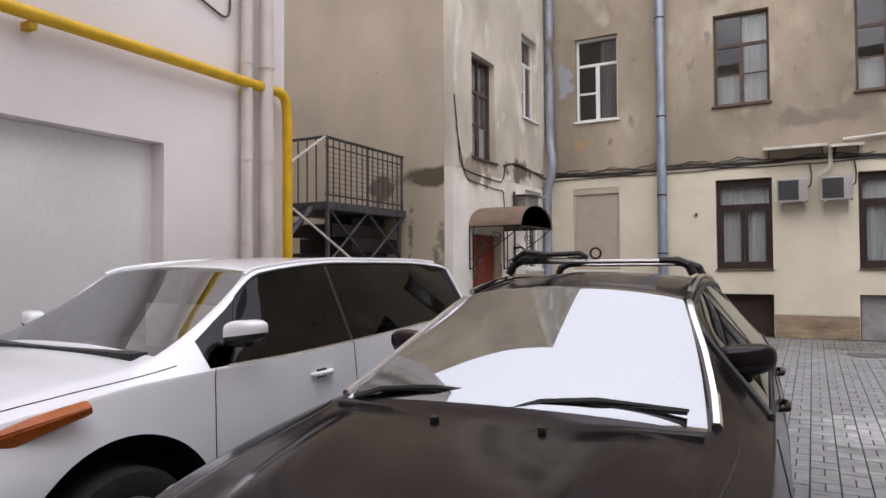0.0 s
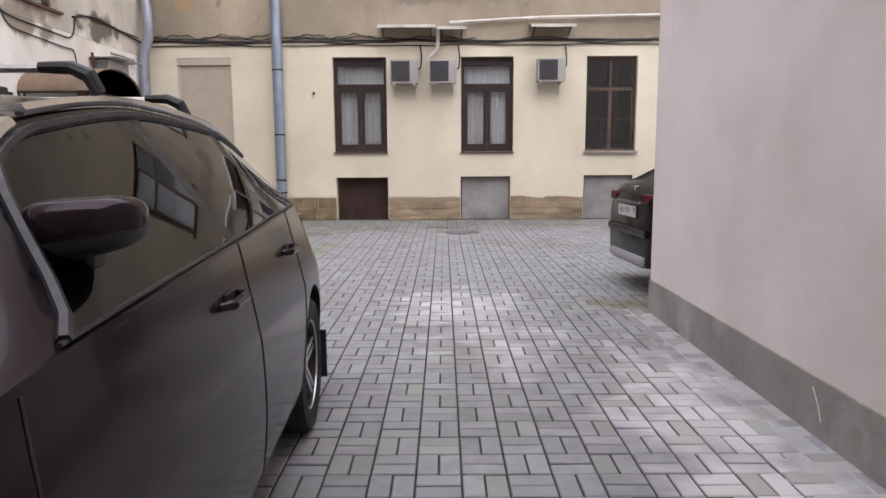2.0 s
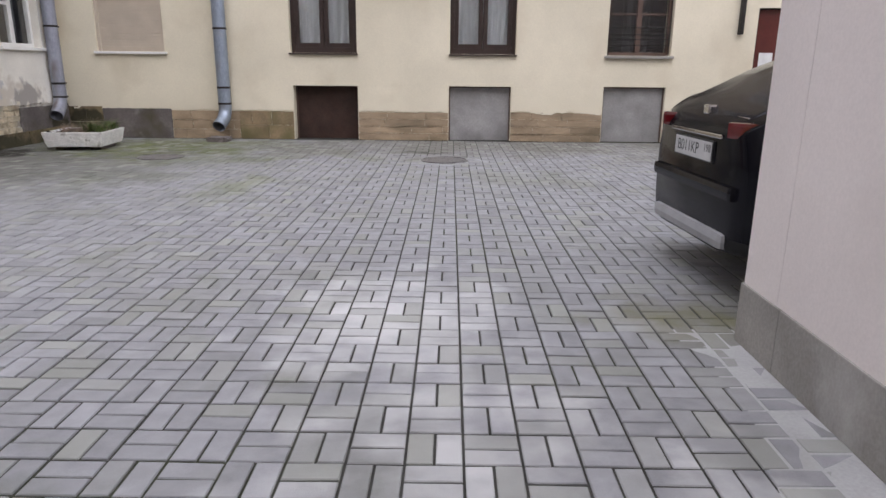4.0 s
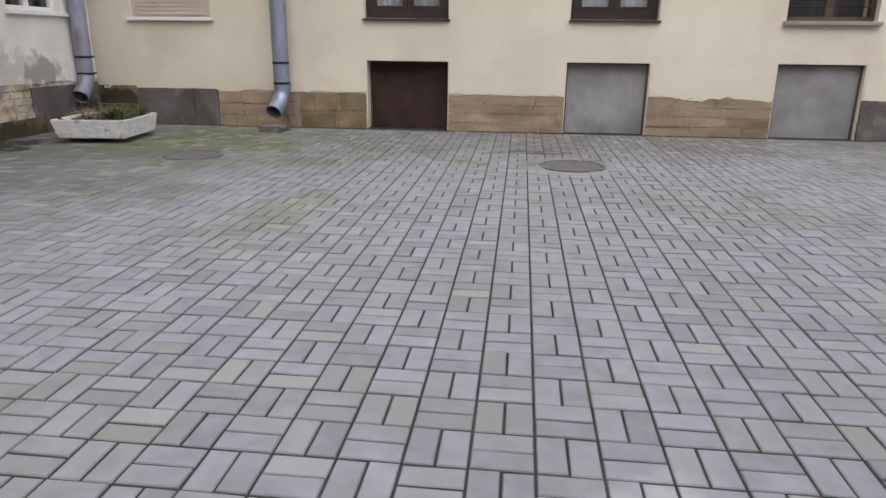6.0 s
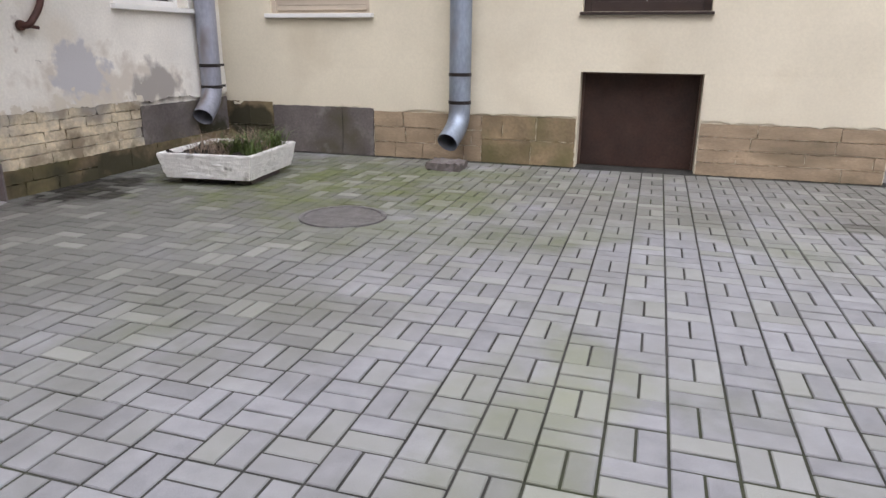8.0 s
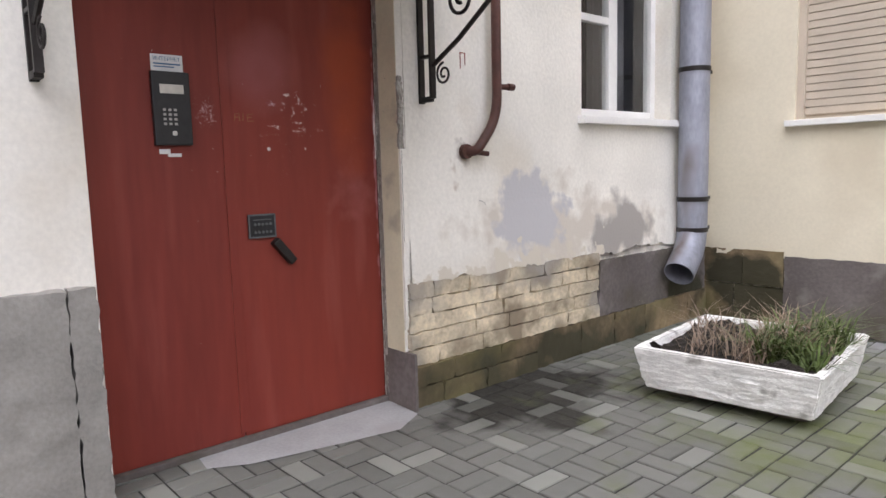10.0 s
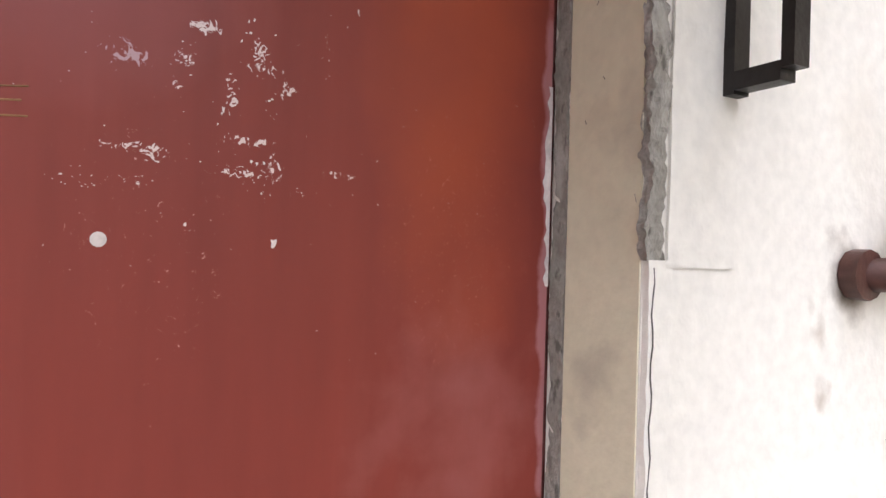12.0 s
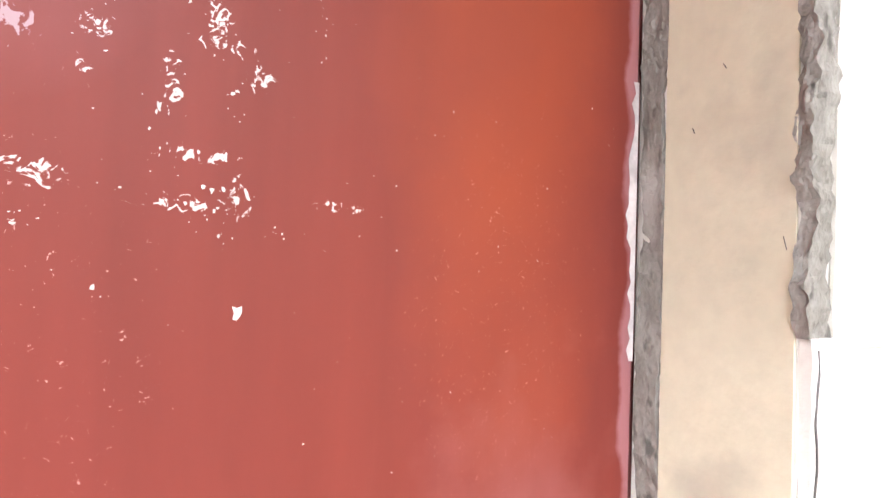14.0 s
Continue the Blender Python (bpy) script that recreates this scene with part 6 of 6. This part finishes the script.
line_on(S1, [(2.68, 1.6), (2.68, 6.0)], 0.0025, BLACKPL, car1, "door_gap")
line_on(S1, [(3.5, 2.6), (3.62, 4.0), (3.62, 6.0)], 0.0025, BLACKPL, car1, "door_gap")
line_on(S1, [(0.12, 7.2), (0.5, 6.9), (1.0, 6.7), (1.2, 6.6)], 0.003, BLACKPL, car1, "bonnet_gap")
line_on(S1, [(2.08, 7.75), (2.3, 7.85), (2.6, 7.9), (3.9, 7.9)], 0.016, CHROME, car1, "roof_rail", "satin silver roof rail", off=0.018)
# chrome strip stands in for sky reflected on the painted pillar
line_on(S1, [(1.2, 7.55), (1.65, 7.5), (2.02, 7.5)], 0.019, CHROME, car1, "pillar_strip", "bright strip added for the sky's reflection along the windscreen pillar", off=0.004)
for x in (-0.19, 0.19):
    p = S1.at(1.0, 9.2)
    part("washer_nozzle", boxes((x - 0.012, x + 0.012, 0.985, 1.01, p.z + 0.0, p.z + 0.016), bevel=0.004), BLACKPL, car1)
part("cowl_panel", boxes((-0.66, 0.66, 1.10, 1.19, 1.07, 1.128), bevel=0.012), BLACKPL, car1)
for x0, x1, ya, yb in ((0.02, 0.60, 1.22, 1.26), (-0.62, 0.0, 1.22, 1.28)):
    za, zb = S1.at(ya, 9.5).z - 0.022, S1.at(yb, 8.6).z
    bm = merge(tube([(x0, ya - 0.06, za - 0.02), (x0 + 0.1, ya - 0.02, za + 0.012), ((x0 + x1) / 2, ya, za + 0.03), (x1, yb, za + 0.012)], [0.014, 0.012, 0.010, 0.006], 6),
               boxes((x0 + 0.08, x1, ya - 0.006, ya + 0.006, za + 0.006, za + 0.018)))
    part("wiper", bm, BLACKPL, car1)
for yb, hw in ((2.55, 0.43), (3.42, 0.40)):
    z = S1.at(yb, 9.5).z + 0.07
    part("cross_bar", tube([(-hw, yb, z), (hw, yb, z)], 0.012, 8), STEEL, car1, "bright aluminium roof bar", smooth=True)
    for s in (-1, 1):
        part("bar_foot", tube([(s * (hw - 0.10), yb, z + 0.004), (s * (hw - 0.01), yb, z + 0.003), (s * (hw + 0.04), yb, z - 0.02), (s * (hw + 0.065), yb, z - 0.07)], [0.016, 0.02, 0.024, 0.022], 8), BLACKPL, car1)
zc = S1.at(2.55, 9.5).z + 0.08
bc = part("bike_carrier", merge(boxes((-0.36, -0.31, 2.35, 3.55, zc - 0.004, zc + 0.018), (-0.40, -0.26, 2.50, 2.60, zc - 0.02, zc + 0.035), (-0.39, -0.28, 3.38, 3.46, zc - 0.02, zc + 0.03), bevel=0.008),
                                tube([(-0.46, 2.52, zc), (-0.38, 2.5, zc + 0.05), (-0.26, 2.52, zc + 0.03), (-0.08, 2.53, zc + 0.035), (-0.04, 2.54, zc + 0.01)], 0.014, 8)), BLACKPL, car1, "black folded bike carrier")
part("wheel_strap", tube([(-0.42 + 0.03 * math.cos(a), 2.52, zc + 0.045 + 0.03 * math.sin(a)) for a in [6.2832 * q / 20 for q in range(21)]], 0.007, 6), BLACKPL, bc)
part("wheel_strap", tube([(0.0 + 0.028 * math.cos(a), 2.55, zc + 0.035 + 0.028 * math.sin(a)) for a in [6.2832 * q / 20 for q in range(21)]], 0.006, 6), BLACKPL, bc)
for s in (-1, 1):
    part("mud_flap", boxes((s * 0.82 - 0.09, s * 0.82 + 0.09, 4.275, 4.29, 0.14, 0.42), bevel=0.004), BLACKPL, car1)
    p = S1.at(4.45, 4.7, s)
    bm = bmesh.new()
    box(bm, -0.05, 0.05, -0.16, 0.13, -0.07, 0.05, bevel=0.03, m=pose(p.x - s * 0.035, p.y - 0.03, p.z, 12, 0, s * 9))
    part("tail_lamp", bm, REDLENS, car1)
    p = S1.at(0.3, 5.2, s)
    bm = bmesh.new()
    box(bm, -0.09, 0.09, -0.2, 0.2, -0.07, 0.05, bevel=0.03, m=pose(p.x - s * 0.09, p.y, p.z - 0.06, 12, 0, s * -18))
    part("headlamp", bm, LAMPGLASS, car1)

# silver SUV
def lens(bm, w, y0, y1, h, bevel, m):
    """A lamp body that narrows to a point towards the rear."""
    box(bm, -w, w, -y0, y1, -h, h, bevel=bevel)
    for v in bm.verts:
        k = (v.co.y + y0) / (y0 + y1)
        v.co.z = v.co.z * (1.0 - 0.72 * k) + 0.03 * k
    bmesh.ops.transform(bm, matrix=m, verts=bm.verts)


S2 = Shell([0.0, 0.08, 0.3, 0.75, 1.08, 1.38, 1.68, 2.06, 2.9, 3.7, 4.3, 4.58, 4.74, 4.78],
           [0.70, 0.82, 0.92, 0.955, 0.965, 0.965, 0.965, 0.965, 0.965, 0.965, 0.95, 0.93, 0.86, 0.80],
           [0.80, 0.92, 1.00, 1.06, 1.09, 1.10, 1.105, 1.11, 1.14, 1.18, 1.22, 1.20, 1.10, 1.0],
           [0.62, 0.74, 0.84, 0.895, 0.91, 0.92, 0.925, 0.925, 0.925, 0.92, 0.90, 0.87, 0.80, 0.74],
           [0.56, 0.66, 0.76, 0.80, 0.82, 0.80, 0.74, 0.68, 0.67, 0.66, 0.64, 0.64, 0.66, 0.64],
           [0.83, 0.96, 1.05, 1.12, 1.15, 1.22, 1.38, 1.60, 1.66, 1.66, 1.64, 1.58, 1.25, 1.10],
           [0.86, 1.00, 1.09, 1.16, 1.19, 1.30, 1.45, 1.66, 1.72, 1.72, 1.70, 1.64, 1.3, 1.13], zs=0.26)
car2, body2 = build_car("car", (-3.62, 1.02, 0), 0, S2, 4.78, PAINT_SILVER, "silver SUV with dark tinted windows parked by the garage", (0.97, 3.76), 0.375,
                        (1.24, 2.0), (4.56, 4.7), [(1.46, 2.66), (2.68, 3.5), (3.52, 4.45)], TINTGLASS, cladding=False, arch=0.135)
door_mirror(car2, S2, 1.66, PAINT_SILVER, 0.06, 1.30)
handle(car2, S2, 2.32, PAINT_SILVER)
handle(car2, S2, 3.35, PAINT_SILVER)
line_on(S2, [(1.58, 5.95), (4.4, 5.95)], 0.008, CHROME, car2, "window_trim", "chrome window trim", off=0.004)
line_on(S2, [(1.62, 6.1), (1.82, 7.0), (2.2, 7.05), (3.6, 7.05), (4.45, 6.95), (4.45, 6.0)], 0.008, BLACKPL, car2, "window_seal", off=0.003)
line_on(S2, [(1.45, 1.6), (1.46, 4.0), (1.5, 5.6)], 0.003, BLACKPL, car2, "door_gap")
line_on(S2, [(2.67, 1.6), (2.67, 6.0)], 0.003, BLACKPL, car2, "door_gap")
line_on(S2, [(0.2, 6.8), (0.7, 6.6), (1.3, 6.5)], 0.003, BLACKPL, car2, "bonnet_gap")
line_on(S2, [(1.95, 7.9), (2.3, 7.85), (3.0, 7.9), (4.3, 7.9)], 0.012, PAINT_SILVER, car2, "roof_rail", "silver roof rail", off=0.014)
part("cowl_panel", boxes((-0.70, 0.70, 1.16, 1.26, 1.155, 1.225), bevel=0.012), BLACKPL, car2)
part("sun_shade", boxes((-0.1, 0.5, 1.85, 1.87, 1.15, 1.42)), PAPER, car2, "pale paper behind the windscreen")
for s in (-1, 1):
    p = S2.at(0.47, 5.4, s)
    bm = bmesh.new()
    lens(bm, 0.10, 0.30, 0.30, 0.055, 0.03, pose(p.x - s * 0.08, p.y - 0.02, p.z - 0.055, 9, s * 18, s * -14))
    hl = part("headlamp", bm, LAMPGLASS, car2, "clear wraparound headlamp")
    bm = bmesh.new()
    lens(bm, 0.035, 0.36, 0.30, 0.065, 0.025, pose(p.x + s * 0.008, p.y + 0.04, p.z - 0.07, 13, s * 18, s * -14))
    part("indicator", bm, AMBER, hl, "amber side indicator")
    bm = bmesh.new()
    box(bm, -0.05, 0.05, -0.12, 0.1, -0.16, 0.14, bevel=0.03, m=pose(S2.at(4.6, 4.8, s).x - s * 0.04, 4.66, 1.05, 0, 0, s * 10))
    part("tail_lamp", bm, REDLENS, car2)

# black crossover seen from behind
S3 = Shell([0.0, 0.08, 0.3, 0.7, 1.1, 1.4, 1.7, 2.1, 2.8, 3.4, 3.9, 4.2, 4.38, 4.5, 4.54],
           [0.62, 0.74, 0.86, 0.90, 0.91, 0.91, 0.91, 0.91, 0.91, 0.91, 0.90, 0.87, 0.80, 0.68, 0.58],
           [0.78, 0.86, 0.93, 0.98, 1.01, 1.03, 1.04, 1.05, 1.07, 1.10, 1.12, 1.12, 1.06, 0.98, 0.93],
           [0.55, 0.66, 0.78, 0.84, 0.86, 0.87, 0.87, 0.87, 0.87, 0.86, 0.82, 0.77, 0.70, 0.60, 0.52],
           [0.50, 0.60, 0.69, 0.73, 0.75, 0.73, 0.68, 0.60, 0.59, 0.58, 0.57, 0.58, 0.57, 0.50, 0.44],
           [0.80, 0.90, 0.97, 1.03, 1.07, 1.16, 1.30, 1.48, 1.53, 1.47, 1.32, 1.18, 1.10, 1.02, 0.95],
           [0.83, 0.94, 1.02, 1.08, 1.12, 1.24, 1.38, 1.54, 1.58, 1.52, 1.36, 1.22, 1.13, 1.04, 0.97], zs=0.30)
C3L = 4.54
# its tail stands beyond the end of the smooth wall, nose towards +x
C3ROT = 94.0
tail = Vector((2.42, 8.64, 0))
m3 = Matrix.Rotation(radians(C3ROT), 3, "Z") @ Vector((0, C3L, 0))
car3, body3 = build_car("car", (tail.x - m3.x, tail.y - m3.y, 0), C3ROT, S3, C3L, PAINT_BLACK, "black crossover with a white number plate, tail to the yard", (0.93, 3.60), 0.35,
                        (1.25, 2.06), (3.3, 4.05), [(1.75, 2.55), (2.65, 3.3), (3.36, 3.8)], TINTGLASS, skirt=3.99, cladding=True)
door_mirror(car3, S3, 1.7, PAINT_BLACK, 0.2, 1.16)
part("plate_frame", boxes((-0.275, 0.275, C3L - 0.004, C3L + 0.014, 0.775, 0.905), bevel=0.004), BLACKPL, car3)
npl = part("number_plate", boxes((-0.262, 0.262, C3L + 0.0145, C3L + 0.018, 0.784, 0.896), bevel=0.002), PLATEW, car3, "white number plate")
words("B011KP", pose(0.065, C3L + 0.0186, 0.84, 90, 0, 180), 0.098, BLACKPL, npl)
part("trim_bar", boxes((-0.50, -0.30, C3L - 0.075, C3L - 0.062, 1.035, 1.055)), CHROME, car3, "bright lettering bar")
words("198", pose(-0.205, C3L + 0.0186, 0.855, 90, 0, 180), 0.065, BLACKPL, npl)
part("tail_strip", boxes((-0.36, 0.36, C3L - 0.03, C3L + 0.012, 0.925, 0.95), bevel=0.006), CHROME, car3, "bright strip above the plate")
part("badge", boxes((-0.04, 0.04, C3L - 0.10, C3L - 0.045, 1.04, 1.10), bevel=0.012), CHROME, car3)
part("bumper_step", boxes((-0.58, 0.58, C3L - 0.2, C3L + 0.035, 0.60, 0.685), bevel=0.035), PAINT_BLACK, car3)
part("bumper_skirt", boxes((-0.52, 0.52, C3L - 0.15, C3L + 0.03, 0.31, 0.41), bevel=0.05), SKIRT, car3, "grey lower bumper guard")
for s in (-1, 1):
    bm = bmesh.new()
    box(bm, -0.15, 0.15, -0.06, 0.06, -0.045, 0.045, bevel=0.02, m=pose(s * 0.55, C3L - 0.10, 0.985, 0, 0, s * -38))
    part("tail_lamp", bm, REDLENS, car3, "red wraparound tail lamp")


# ---------------------------------------------------------------- paving
def paver_mesh(a, b):
    bm = bmesh.new()
    t, h = 0.004, 0.022
    lo = [bm.verts.new((sx * a, sy * b, -h)) for sx, sy in ((-1, -1), (1, -1), (1, 1), (-1, 1))]
    hi = [bm.verts.new((sx * a, sy * b, -t)) for sx, sy in ((-1, -1), (1, -1), (1, 1), (-1, 1))]
    tp = [bm.verts.new((sx * (a - t), sy * (b - t), 0)) for sx, sy in ((-1, -1), (1, -1), (1, 1), (-1, 1))]
    for k in range(4):
        q = (k + 1) % 4
        bm.faces.new((lo[k], lo[q], hi[q], hi[k]))
        bm.faces.new((hi[k], hi[q], tp[q], tp[k]))
    bm.faces.new(tp)
    me = bpy.data.meshes.new("paving_block")
    bm.to_mesh(me)
    bm.free()
    me.materials.append(PAVER)
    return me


UNIT, OX, OY = 0.2025, -0.66, 10.30
GAP = 0.005
pav = thing("pavement", (0, 0, 0), "grey concrete block paving laid in basket weave, mossy in places", "paving", kind="structure")
half_l, half_s = UNIT / 2 - GAP, UNIT / 4 - GAP
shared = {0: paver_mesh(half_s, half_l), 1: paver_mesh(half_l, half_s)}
rows_v, rows_f, count = [], [], 0
rng = random.Random(5)
for i in range(-62, 50):
    for j in range(-70, 40):
        cx, cy = OX + (i + 0.5) * UNIT, OY + (j + 0.5) * UNIT
        if cy > FY - 0.02 or cx > 9.4 or (cx > RX - 0.05 and cy < 7.55) or cx < -12.4 or (cx < GX - 0.2 and cy < 5.7):
            continue
        if (cx < LX - 0.25 and cy > 11.4) or cy < -4.5:
            continue
        kind = (i + j) % 2
        for s in (-1, 1):
            x, y = (cx + s * UNIT / 4, cy) if kind == 0 else (cx, cy + s * UNIT / 4)
            if any(math.hypot(x - mx, y - my) < mr + 0.05 for mx, my, mr in MANHOLES):
                continue
            z = rng.uniform(-0.0025, 0.0025)
            tx, ty = rng.uniform(-0.012, 0.012), rng.uniform(-0.012, 0.012)
            w = rng.uniform(-0.006, 0.006)
            if count < 300 and -1.2 < x < 0.9 and 9.6 < y < 12.6:
                count += 1
                ob = new("paving_block", shared[kind])
                ob.parent = pav
                ob.matrix_local = Matrix.LocRotScale((x, y, z), Euler((tx, ty, w)), None)
            else:
                a, b = (half_s, half_l) if kind == 0 else (half_l, half_s)
                base = len(rows_v)
                for hz, ins in ((-0.022, 0), (-0.004, 0), (0, 0.004)):
                    for sx, sy in ((-1, -1), (1, -1), (1, 1), (-1, 1)):
                        px, py = sx * (a - ins), sy * (b - ins)
                        rows_v.append((x + px - py * w, y + py + px * w, z + hz + py * tx - px * ty))
                for k in range(4):
                    q = (k + 1) % 4
                    rows_f.append((base + k, base + q, base + 4 + q, base + 4 + k))
                    rows_f.append((base + 4 + k, base + 4 + q, base + 8 + q, base + 8 + k))
                rows_f.append((base + 8, base + 9, base + 10, base + 11))
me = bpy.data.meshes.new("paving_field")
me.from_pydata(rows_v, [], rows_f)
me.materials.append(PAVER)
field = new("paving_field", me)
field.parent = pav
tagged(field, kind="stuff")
